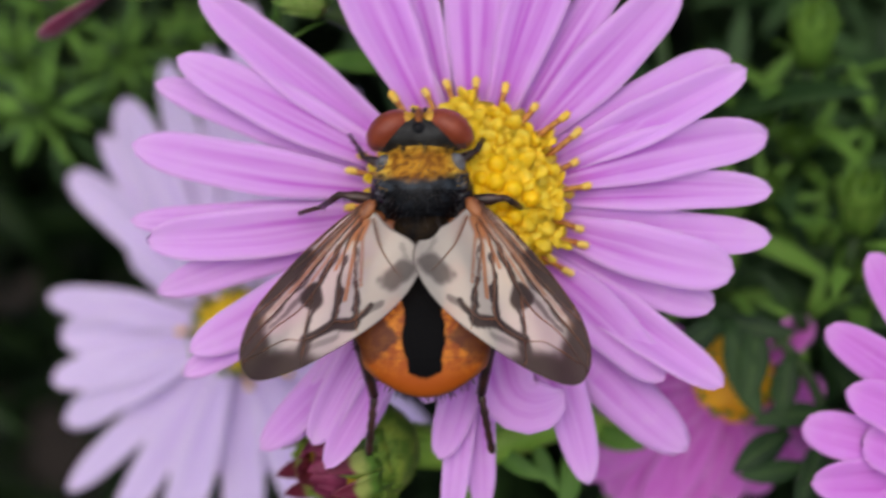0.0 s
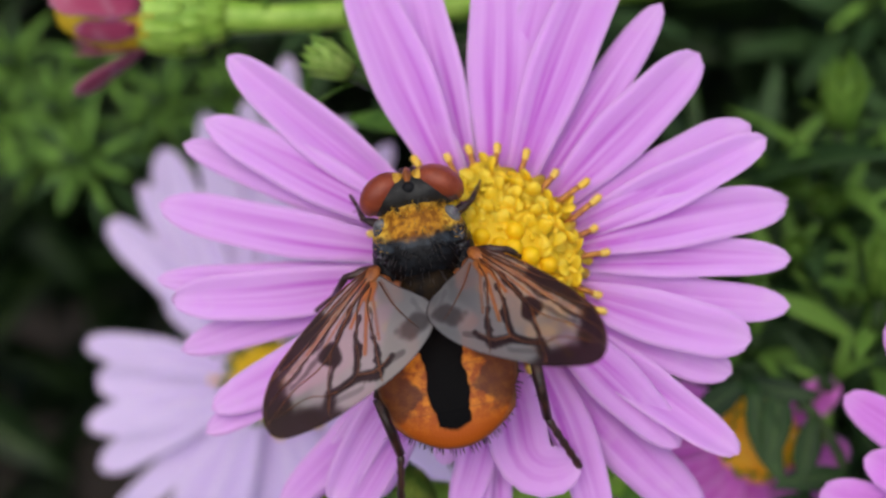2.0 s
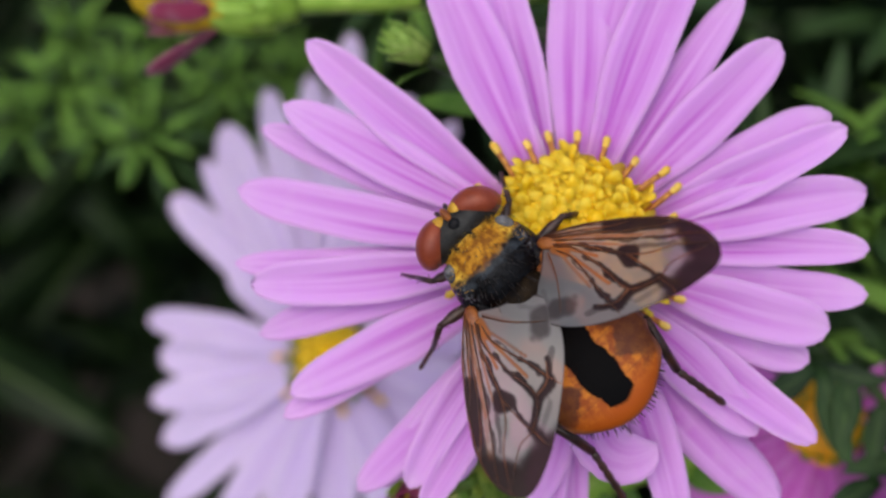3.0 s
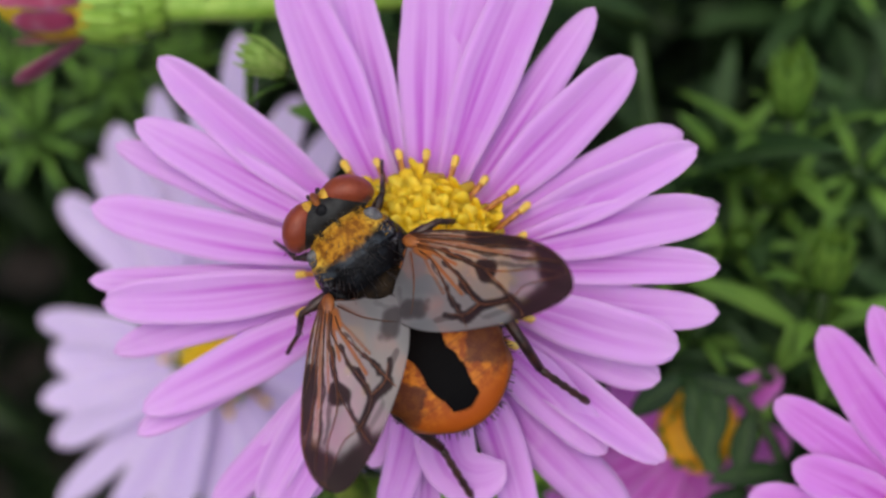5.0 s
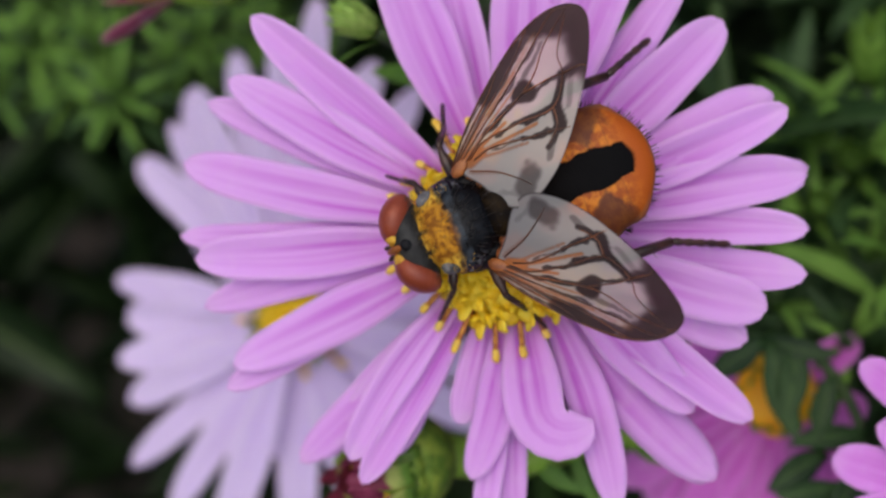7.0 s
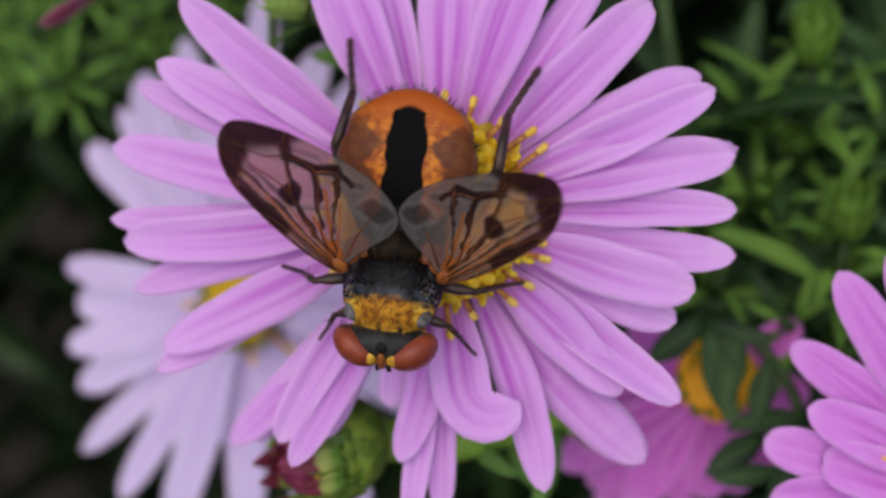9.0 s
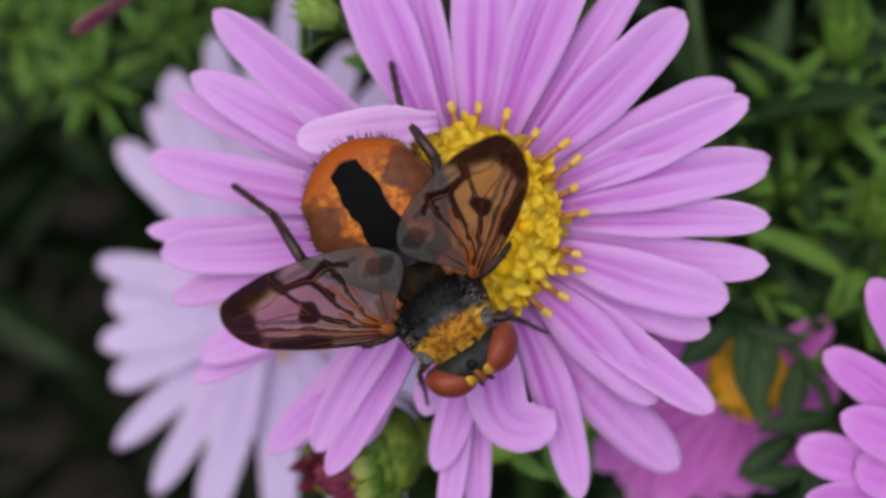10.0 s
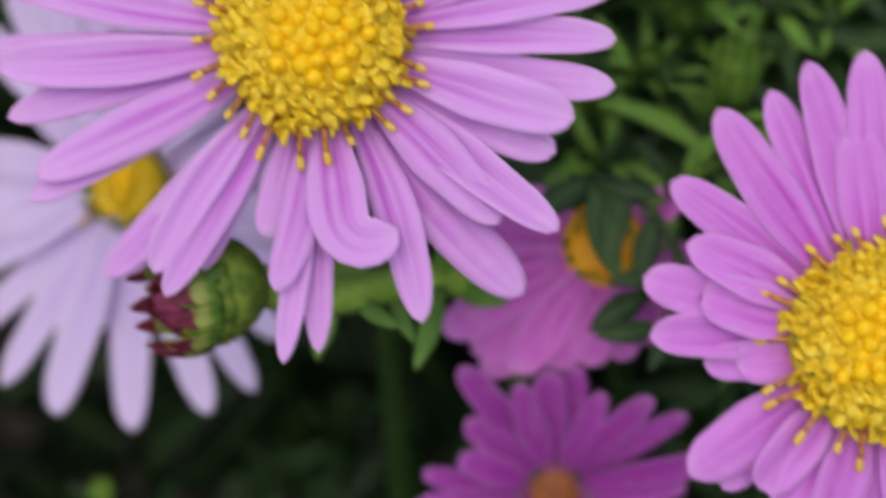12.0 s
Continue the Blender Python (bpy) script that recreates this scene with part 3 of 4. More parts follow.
def ring(count, reach, width, seed, jitter=0.08, start=0, end=360):
    rng = random.Random(seed)
    return [(start + (end - start) * (i + rng.uniform(-0.25, 0.25)) / count, reach * (1 + rng.uniform(-jitter, jitter)), width * rng.uniform(0.85, 1.15), i % 3 - 1) for i in range(count)]


# azimuth and reach of the tips, which are longest where the head leans back
TIPS_PALE = [(137, 13.1), (125, 13.4), (169, 11.1), (180, 10.2), (-167, 10.7), (-154, 11.0), (-140, 13.2), (-124, 13.2), (-109, 13.2),
             (-90, 13.3), (-70, 13.0), (-58, 12.9), (-45, 11.5), (-30, 11.5), (-12, 11.5), (8, 11.5), (28, 12.0), (48, 13.0), (64, 14.5), (75, 15.0), (88, 18.0), (97, 16.0), (106, 15.7), (117, 14.6)]


def build_pale_flower():
    place = (-13.0, -5.2, -20.5)
    flower = flower_root("aster_flower", at(*place, 0, -4, 0), "pale whitish-lilac aster behind the main bloom")
    rows = [(azimuth, reach, 2.2 + 0.25 * math.sin(5 * i), i % 3 - 1) for i, (azimuth, reach) in enumerate(TIPS_PALE)]
    build_petals(flower, rows, PALE, 1.1, 11, rise=0.02, droop=0.12)
    build_petals(flower, [(azimuth + 6, 0.6 * reach, 2.3, -2) for azimuth, reach in TIPS_PALE], PALE, 1.4, 12, rise=0.0, droop=0.12)
    build_disc(flower, 1.8, 1.0, 26, 0.4, 8, 2)
    build_cup(flower, 2.0, 5.0, seed=2)
    add_stem(flower, (place[0], place[1], place[2] - 3.5), (-0.1, 0, 1), 18, 0.8, 2)


build_pale_flower()

PETALS_PINK = [(143, 11.1, 2.2, 0), (154, 9.1, 2.3, 1.3), (166, 10.3, 2.1, 0), (180, 9.7, 2.1, 0), (166, 7.8, 2.5, 1.8), (125, 12.0, 2.4, 1), (113, 11.7, 1.9, 0),
               (104, 12.4, 2.2, 0.6), (93, 12.5, 2.2, 0), (96, 9.2, 2.3, 1.6), (81, 12.2, 2.1, 1), (-143, 9.9, 2.6, 1), (-171, 7.4, 1.8, 0.6), (-170, 6.1, 2.2, 1.3), (-134, 9.2, 2.2, -0.4),
               (-127, 8.2, 2.2, 1), (-116, 9.4, 2.2, 0), (-104, 9.2, 2.2, 1)]


def build_pink_flower():
    place = (23.8, -12.85, -3.5)
    flower = flower_root("aster_flower", at(*place, 2, 3, 0), "bright pink aster with a golden centre")
    build_petals(flower, PETALS_PINK, PINK, 2.6, 21, rise=0.08, droop=0.12)
    build_petals(flower, ring(15, 10.5, 2.0, 22, 0.1, -92, 70), PINK, 2.6, 22)
    build_disc(flower, 4.0, 2.5, 92, 0.55, 22, 3)
    build_cup(flower, 3.2, 5.0, seed=3)
    add_stem(flower, (place[0], place[1], place[2] - 3.5), (0, 0, 1), 20, 0.8, 3)


build_pink_flower()


def build_magenta_flower():
    place = (10.1, -21.0, -20)
    flower = flower_root("aster_flower", at(*place, 10, 0, 0), "small magenta aster low in the shade")
    rows = [(a, r * (1.02 - 0.20 * max(0, -math.cos(radians(a))) ** 2 + 0.06 * max(0, math.sin(radians(a)))), w, k) for a, r, w, k in ring(27, 7.6, 1.55, 31, 0.2)]
    build_petals(flower, rows, MAGENTA, 1.0, 31, rise=1.05, droop=0.2)
    dome = blob((0, 0, 0), (1.75, 1.75, 1.0), 12, 24, lambda x, y, z: (x, y, max(z, -0.4) + 0.08 * math.sin(11 * x) * math.cos(10 * y)))
    part("disc", made("disc", *dome[:2], OCHRE_DISC), flower, "ochre flower centre")
    build_cup(flower, 1.5, 4.2, seed=4)
    add_stem(flower, (place[0], place[1], place[2] - 3.0), (0, -0.3, 1), 14, 0.7, 4)


build_magenta_flower()


PETALS_FADING = [(-163, 7.6, 2.3, 0), (-150, 9.0, 2.4, 1), (-139, 8.4, 2.4, 0), (-124, 7.7, 2.4, 1), (-110, 6.6, 2.2, 0), (-95, 6.0, 2.2, 1), (-78, 5.8, 2.2, 0), (-58, 5.6, 2.1, 1),
                 (-35, 5.4, 2.1, 0), (-10, 4.6, 2.0, 1), (35, 5.0, 1.8, 0), (150, 5.0, 2.0, 0), (-172, 8.2, 2.2, -1), (168, 6.6, 2.1, 0), (-132, 8.8, 2.2, -1)]
# leaves that hang over it: from x, y, z to x, y, z, width
LEAVES_OVER = [(11.7, -5.6, -10.2, 12.7, -9.9, -9.6, 1.3), (13.1, -5.6, -10.2, 12.5, -9.2, -9.3, 1.2), (16.3, -9.9, -10.2, 12.9, -10.2, -9.6, 1.0), (14.4, -10.8, -10.2, 11.8, -12.4, -9.6, 1.15),
               (15.2, -12.4, -10.2, 12.2, -12.9, -9.6, 0.9), (11.4, -5.6, -10.2, 9.0, -7.2, -9.8, 1.15), (14.6, -7.2, -10.2, 13.9, -10.0, -9.6, 1.05), (16.0, -11.1, -10.2, 14.7, -14.2, -9.6, 1.0), (11.2, -5.5, -10.4, 14.5, -6.3, -9.8, 0.9)]


def build_fading_flower():
    """A head past its best: a flat bare orange centre and broad petals, half covered by leaves."""
    place = (12.3, -8.4, -13.6)
    flower = flower_root("fading_aster", at(*place, 0, 0, 0), "fading pink aster with a bare orange centre")
    dome = blob((0, 0, 0), (2.05, 2.2, 0.9), 12, 24, lambda x, y, z: (x, y, max(z, -0.4) + 0.06 * math.sin(9 * x) * math.cos(8 * y)))
    part("disc", made("disc", *dome[:2], OLD_DISC), flower, "flat orange flower centre")
    build_petals(flower, PETALS_FADING, FADED, 1.2, 41, rise=0.02, droop=0.16)
    build_cup(flower, 1.5, 4.0, seed=5)
    add_stem(flower, (place[0], place[1], place[2] - 3.0), (0.1, 0.1, 1), 16, 0.6, 5)
    m = at(13.6, -6.2, -11)
    shoot = new("aster_shoot")
    shoot.empty_display_size = 0.002
    shoot.matrix_world = m
    tagged(shoot, "dark green leaves hanging over the fading flower", "shoot", group="aster shoots")
    back = m.inverted() @ HEAD
    line = smooth_line([(10.6, -5.4, -10.8), (13.4, -5.9, -10.6), (15.6, -8.5, -10.8), (16.6, -11.5, -11.5), (19, -15, -18), (22, -30, -50)], 5)
    part("stem", made("stem", *tube([back @ (p * MM) / MM for p in line], 0.28, 6)[:2], STEM), shoot)
    for i, (x0, y0, z0, x1, y1, z1, width) in enumerate(LEAVES_OVER):
        a, b = Vector((x0, y0, z0)), Vector((x1, y1, z1))
        shape = blade((b - a).length * 1.1, width * 1.25, rise=0.10, droop=0.12, cup=0.14, waist=0.4, full=0.45, taper=0.4, ribs=0.02, thick=0.1, across=5, along=9, seed=500 + i, blunt=0.85, bend=(10, -8, 14)[i % 3])
        ahead = (b - a).normalized()
        side = Vector((0, 0, 1)).cross(ahead).normalized()
        turn = Matrix((ahead, side, ahead.cross(side))).transposed().to_4x4()
        part("leaf", made("leaf", shape[0], shape[1], LEAF, shape[2]), shoot, "", back @ Matrix.Translation(a * MM) @ turn)


build_fading_flower()


def build_closing_head():
    """A head not yet open: green bracts with purple tips round folded petals."""
    flower = flower_root("aster_bud", at(-5.3, -11.2, -3.9, 8, -58, 6) @ Matrix.Scale(1.12, 4), "half-closed green aster bud with purple tips")
    flower["category"] = "flower bud"
    body = blob((0, 0, -0.2), (2.15, 2.15, 2.25), 10, 18, lambda x, y, z: (x, y, min(z, 0.55)))
    part("involucre", made("involucre", *body[:2], BUD_GREEN), flower, "plump green cup")
    part("petal_core", made("petal_core", *blob((0, 0, 0.95), (1.75, 1.75, 0.75), 8, 18)[:2], SPENT_DISC), flower, "yellowish folded centre")
    for row in range(5):
        k = row / 4
        shape = blade(1.7 + 0.5 * k, 1.15 - 0.2 * k, rise=0.0, droop=-0.10 - 0.1 * k, cup=-0.12, waist=0.9, taper=0.25, ribs=0.02, thick=0.08, across=5, along=8, seed=row, blunt=0.8)
        mesh = made("bract", shape[0], shape[1], BUD_BRACT if row > 3 else BUD_GREEN, shape[2])
        for i in range(14):
            a = 360 * (i + 0.5 * row) / 14 + 4 * math.sin(3.1 * i + row)
            r = 2.12 * math.sin(math.pi * (0.80 - 0.32 * k)) + 0.03 * (i % 3)
            part("bract", mesh, flower, "", pose(0, 0, 0, 0, 0, a) @ mm(r, 0, -1.75 + 2.1 * k) @ pose(0, 0, 0, 0, -90 - 24 + 34 * k + 4 * math.sin(5.3 * i), 0))
    for i in range(20):
        shape = blade(2.2 - 0.25 * (i % 3), 0.75, rise=0.0, droop=-0.15, cup=0.2, taper=0.6, ribs=0.03, across=5, along=7, seed=60 + i)
        part("petal", made("petal", shape[0], shape[1], PURPLE, shape[2]), flower, "wine-purple folded petal" if i == 0 else "",
             pose(0, 0, 0, 0, 0, i * 18 + 5 * math.sin(4 * i)) @ mm(1.85 - 0.3 * (i % 2), 0, 0.75) @ pose(0, 0, 0, 0, -118 - 16 * (i % 2), 0))
    back = flower.matrix_world.inverted() @ HEAD
    stalk = smooth_line([(-4.2, -10.75, -5.1), (-2.0, -11.1, -6.9), (0.1, -11.2, -8.2), (2.0, -10.7, -9.3), (4.3, -10.2, -11), (7, -11.5, -17), (8, -16, -40), (8, -28, -90)], 5)
    part("stem", made("stem", *tube([back @ (p * MM) / MM for p in stalk], [0.95 - 0.012 * i for i in range(len(stalk))], 8)[:2], PALE_GREEN), flower, "pale green stalk")
    # from x, y, z to x, y, z, width
    for i, (x0, y0, z0, x1, y1, z1, width) in enumerate(((-0.2, -11.6, -7.9, -0.9, -13.9, -7.2, 1.1), (4.6, -10.6, -10.3, 3.8, -14.2, -9.0, 1.2), (2.0, -10.5, -8.8, -1.4, -9.9, -7.2, 1.2),
                                                         (2.4, -10.9, -9.2, 3.3, -13.2, -9.0, 0.8), (4.2, -10.2, -10.6, 5.6, -8.3, -9.0, 1.3), (0.6, -11.3, -8.3, 2.6, -12.6, -7.6, 0.9), (5.2, -10.6, -12.0, 7.4, -11.4, -10.5, 1.2))):
        a, b = Vector((x0, y0, z0)), Vector((x1, y1, z1))
        shape = blade((b - a).length * 1.1, width, rise=0.12, droop=0.2, cup=0.14, waist=0.5, full=0.45, taper=0.35, ribs=0.02, thick=0.1, across=5, along=9, seed=70 + i, blunt=0.8, bend=(12, -9, 6)[i % 3])
        ahead = (b - a).normalized()
        side = Vector((0, 0, 1)).cross(ahead).normalized()
        turn = Matrix((ahead, side, ahead.cross(side))).transposed().to_4x4()
        part("leaf", made("leaf", shape[0], shape[1], YOUNG_LEAF, shape[2]), flower, "", back @ Matrix.Translation(a * MM) @ turn)


build_closing_head()


def build_wilted_head():
    """A spent head seen from its side: curled dark pink petals round yellow, a pale green cup, a stout stalk."""
    flower = flower_root("wilted_aster", at(-16.0, 12.2, -8, 0, -84, -2), "wilting aster with curled crimson petals")
    dome = blob((0, 0, 2.0), (1.85, 1.85, 3.3), 12, 20, lambda x, y, z: (x * (1 + 0.05 * math.sin(9 * z)), y * (1 + 0.05 * math.sin(8 * z + 2 * x)), z))
    part("disc", made("disc", *dome[:2], SPENT_DISC), flower, "dull yellow centre")
    for i in range(8):
        shape = blade((4.4, 3.3, 4.0, 2.8)[i % 4], (1.7, 1.3, 1.5)[i % 3], rise=0.05, droop=-0.10, cup=0.06, bend=(-26, 22, 10)[i % 3], taper=0.72, ribs=0.05, across=7, along=10, seed=80 + i, notch=0.5, twist=(20, -25, 8)[i % 3])
        part("petal", made("petal", shape[0], shape[1], WILTED, shape[2]), flower, "", pose(0, 0, 0, 0, 0, i * 45 + 9 * (i % 3)) @ mm(1.75, 0, 0.9 + 0.3 * (i % 2)) @ pose(0, 0, 0, 0, -80 + (22, 4, 34, 12)[i % 4], 0))
    body = blob((0, 0, -0.9), (1.75, 1.75, 2.3), 10, 18)
    part("involucre", made("involucre", *body[:2], PALE_GREEN), flower, "pale green bract cup")
    shape = blade(3.3, 0.85, droop=-0.10, cup=-0.16, waist=0.6, full=0.35, taper=0.12, ribs=0.0, thick=0.09, across=5, along=8, blunt=0.8)
    mesh = made("bract", shape[0], shape[1], PALE_GREEN, shape[2])
    for row in range(3):
        for i in range(11):
            r = (0.95, 1.50, 1.72)[row] + 0.04 * math.sin(3.7 * i + row)
            part("bract", mesh, flower, "", pose(0, 0, 0, 0, 0, 360 * (i + 0.5 * row) / 11 + 4 * math.sin(5 * i)) @ mm(r, 0, -2.9 + 0.95 * row) @ pose(0, 0, 0, 0, -90 + (16, 6, 0, -5)[row], 0))
    stalk = smooth_line([(0, 0, -2.6), (0.2, 0, -5.5), (0.2, 0.3, -9), (-0.5, 1, -14), (-6, 4, -26)], 5)
    part("stem", made("stem", *tube(stalk, [1.0, 0.9, 0.82, 0.78] + [0.72] * (len(stalk) - 4), 8)[:2], PALE_GREEN), flower, "stout pale green stalk")
    for i, (z, a) in enumerate(((-5, 60), (-7.5, 250), (-9.5, 10), (-10, 150))):
        shape = blade(6.5, 2.0, rise=0.25, droop=0.3, cup=0.12, waist=0.5, taper=0.35, ribs=0.02, thick=0.1, across=5, along=9, seed=90 + i, blunt=0.8)
        part("leaf", made("leaf", shape[0], shape[1], YOUNG_LEAF, shape[2]), flower, "", mm(0.2, 0.1, z) @ pose(0, 0, 0, 0, 0, a) @ pose(0, 0, 0, 0, -5, 0))


build_wilted_head()


# Leafy shoots
def leaf_meshes(material, tag):
    out = []
    for k in range(4):
        shape = blade(10, 2.2 + 0.2 * k, rise=0.18 + 0.08 * k, droop=0.25 + 0.08 * k, cup=0.16, bend=(-14, 8, -4, 16)[k], bend_from=0.3, waist=0.35, full=0.45, taper=0.45, ribs=0.02, thick=0.12, across=5, along=10, seed=120 + k, blunt=0.85)
        out.append(made(tag, shape[0], shape[1], material, shape[2]))
    return out


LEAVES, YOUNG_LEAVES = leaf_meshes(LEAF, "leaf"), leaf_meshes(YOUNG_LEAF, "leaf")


def bud_scales(material):
    out = []
    for row in range(3):
        shape = blade(2.5, 0.75, droop=-0.10, cup=0.22, waist=0.8, full=0.3, taper=0.25, ribs=0.02, thick=0.08, across=5, along=7, seed=160 + row, blunt=0.8)
        out.append(made("bract", shape[0], shape[1], material, shape[2]))
    return out


BUD_SCALES, FRESH_SCALES = bud_scales(TIP_GREEN), bud_scales(FRESH_GREEN)


def build_shoot(tip, axis, leaves=16, size=1.0, bud=True, young=5, reach=40, seed=0, slim=1.0, plump=1.0, fresh=False, tight=1.0):
    """A shoot that ends at tip and points along axis, with spiralled leaves that grow longer down the stem."""
    rng = random.Random(seed)
    a = Vector(axis).normalized()
    m = HEAD @ Matrix.Translation(Vector(tip) * MM) @ a.to_track_quat("Z", "Y").to_matrix().to_4x4()
    shoot = new("aster_shoot")
    shoot.empty_display_size = 0.002
    shoot.matrix_world = m
    tagged(shoot, "leafy green aster shoot with a closed tip" if bud else "leafy green aster shoot among the flowers", "shoot", group="aster shoots")
    line = smooth_line(stem_line(tip, a, reach, 0, seed), 6)
    back = m.inverted() @ HEAD
    pts = [back @ (p * MM) / MM for p in line]
    part("stem", made("stem", *tube(pts, [0.35 + 0.5 * min(i / 8, 1) for i in range(len(pts))], 6)[:2], STEM), shoot)
    if bud:
        core = blob((0, 0, 0.6), (0.85, 0.85, 1.1), 8, 12)
        bud_part = part("bud", made("bud", *core[:2], PALE_GREEN if fresh else TIP_GREEN), shoot, "small tight green bud", Matrix.Scale(plump * size, 4))
        for row in range(3):
            for i in range(7):
                out = -80 + (14, 2, -8)[row] + rng.uniform(-7, 7)
                m2 = pose(0, 0, 0, 0, 0, 360 * (i + 0.5 * row) / 7 + rng.uniform(-9, 9)) @ mm(0.62 + 0.12 * row, 0, -0.45 + 0.42 * row) @ pose(0, 0, 0, 0, out, 0)
                part("bract", (FRESH_SCALES if fresh else BUD_SCALES)[row], bud_part, "", m2)
    for i in range(leaves):
        k = i / max(leaves - 1, 1)
        depth = 0.8 + 16 * k**1.15 * size * tight
        sc = size * (0.38 + 0.75 * min(k * 1.6, 1)) * rng.uniform(0.8, 1.2)
        up = 38 * (1 - k) + rng.uniform(-14, 14)
        m2 = mm(0, 0, -depth) @ pose(0, 0, 0, 0, 0, i * 137.5 + rng.uniform(-20, 20)) @ mm(0.4, 0, 0) @ pose(0, 0, 0, 0, -up, 0) @ pose(0, 0, 0, rng.uniform(-20, 20), 0, 0)
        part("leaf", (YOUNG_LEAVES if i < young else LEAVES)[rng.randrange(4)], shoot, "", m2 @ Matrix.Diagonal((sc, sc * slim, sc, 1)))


SHOOTS_RIGHT = [(24, 4, -19), (26, 13, -24), (15.5, -5.5, -13), (21.5, -7, -15), (29, -3, -20), (11, -1, -20), (21, 17, -25), (33, 6, -26), (20.5, 4.6, -17), (14.5, 5.2, -18), (24, 9, -18),
                (19, -4, -17), (25, -2, -15), (14.5, 1.0, -16), (28, 8, -20), (12.5, -3.4, -16), (18, -1.8, -18), (16.5, 3.6, -18)]
ROSETTES_LEFT = [(-24.3, 7.1, -20, 0.40), (-25.9, 10.2, -22, 0.34), (-27.6, 8.4, -23, 0.32), (-20.3, 10.7, -23, 0.34), (-18.4, 9.0, -26, 0.32), (-17.1, 11.6, -25, 0.34),
                 (-23.5, 13.3, -22, 0.36), (-30, 11.0, -24, 0.4), (-33.5, 9.0, -26, 0.4), (-22.2, 9.4, -25, 0.3), (-28.6, 13.2, -23, 0.36)]
SHOOTS_LOW = [(19, -13.5, -14), (21, -20, -18), (27, -25, -22)]
SHOOTS_SHADE = [(-5.2, -17.5, -52), (-10.5, -22.5, -52)]
SHOOTS_TOP = [(-3, 15, -14), (4, 17, -18), (-9, 16, -20)]


def build_shoots():
    rng = random.Random(7)
    n = 0
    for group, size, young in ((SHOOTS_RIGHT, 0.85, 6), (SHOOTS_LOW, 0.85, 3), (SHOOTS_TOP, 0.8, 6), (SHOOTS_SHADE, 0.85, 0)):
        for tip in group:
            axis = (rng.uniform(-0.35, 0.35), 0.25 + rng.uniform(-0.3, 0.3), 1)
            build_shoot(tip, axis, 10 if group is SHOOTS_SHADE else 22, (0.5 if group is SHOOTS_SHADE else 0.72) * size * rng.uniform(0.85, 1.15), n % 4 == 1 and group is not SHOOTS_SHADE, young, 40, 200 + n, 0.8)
            n += 1
    # rosettes of narrow leaves, seen from their tips
    for k, (x, y, z, size) in enumerate(ROSETTES_LEFT):
        build_shoot((x, y, z), (rng.uniform(-0.2, 0.2), rng.uniform(-0.1, 0.25), 1), 26, 0.8 * size, False, 18, 40, 330 + k, 0.55, tight=0.7)
    build_shoot((9.4, 12.0, -19), (-0.15, 0.95, 0.25), 3, 1.15, False, 0, 30, 302)
    # shoots with a plump crown of bud scales
    build_shoot((17.1, 8.1, -16), (0.0, 0.75, 0.65), 18, 0.75, True, 9, 40, 304, 0.8, 1.45)
    build_shoot((18.5, -0.8, -13), (0.05, 0.75, 0.65), 16, 0.75, True, 8, 40, 305, 0.8, 1.35)
    build_shoot((-6.7, 8.4, -2.6), (-0.75, 0.35, 0.5), 5, 0.8, True, 5, 9, 300, 0.9, 0.85, True)
    build_shoot((-15.7, -22.6, -27), (0.0, 0.5, 0.8), 3, 0.6, True, 0, 30, 306, 0.8, 0.9, True)


build_shoots()


def build_bush():
    """The far mass of leaves behind and around, deep shade put into its dark colour."""
    rng = random.Random(5)
    base = [blade(12, 3.0, rise=0.15, droop=0.3, cup=0.15, waist=0.35, full=0.45, taper=0.45, ribs=0.0, thick=0.15, across=3, along=5, seed=400 + k, blunt=0.85) for k in range(3)]
    pieces = []
    for i in range(15000):
        x, y = rng.uniform(-110, 110), rng.uniform(-100, 105)
        # unseen rim, added to block side light, rises to flower height round their hollow
        out = max(-36 - x, x - 40, -32 - y, y - 21, 0)
        inner = 14 * ease(-x / 20) + 10 * ease((-y - 8) / 12)
        top = (-40 - inner) * (1 - ease(out / 30)) + 6 * ease(out / 30)
        z = top - (140 + top) * rng.random() ** 1.5
        thin = max(0.8 * ease((-14 - y) / 8) * ease((60 + y) / 10), 0.55 * ease((x - 6) / 6) * ease((y - 6) / 6) * ease((45 - x) / 10), 0.65 * ease((-18 - x) / 6) * ease((9 - y) / 6) * ease((60 + x) / 10))
        if rng.random() < thin:
            continue
        p = HEAD @ (Vector((x, y, z)) * MM)
        if p.z < 0.01 or (noise.noise(Vector((x, y, z)) * 0.04) < -0.22):
            continue
        m = Matrix.Translation((x, y, z)) @ Euler((rng.uniform(-0.9, 0.9), rng.uniform(-1.0, 0.6), rng.uniform(0, 6.28))).to_matrix().to_4x4() @ Matrix.Scale(rng.uniform(0.6, 1.5), 4)
        pieces.append(moved(base[i % 3], m))
    verts, faces, uvs = joined(pieces)
    ob = new("bush_foliage", made("bush_foliage", verts, faces, SHADED_FAR_LEAF, uvs))
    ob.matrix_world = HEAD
    tagged(ob, "dense aster foliage in the background, its green darkened for deep shade", "foliage", kind="stuff")


build_bush()


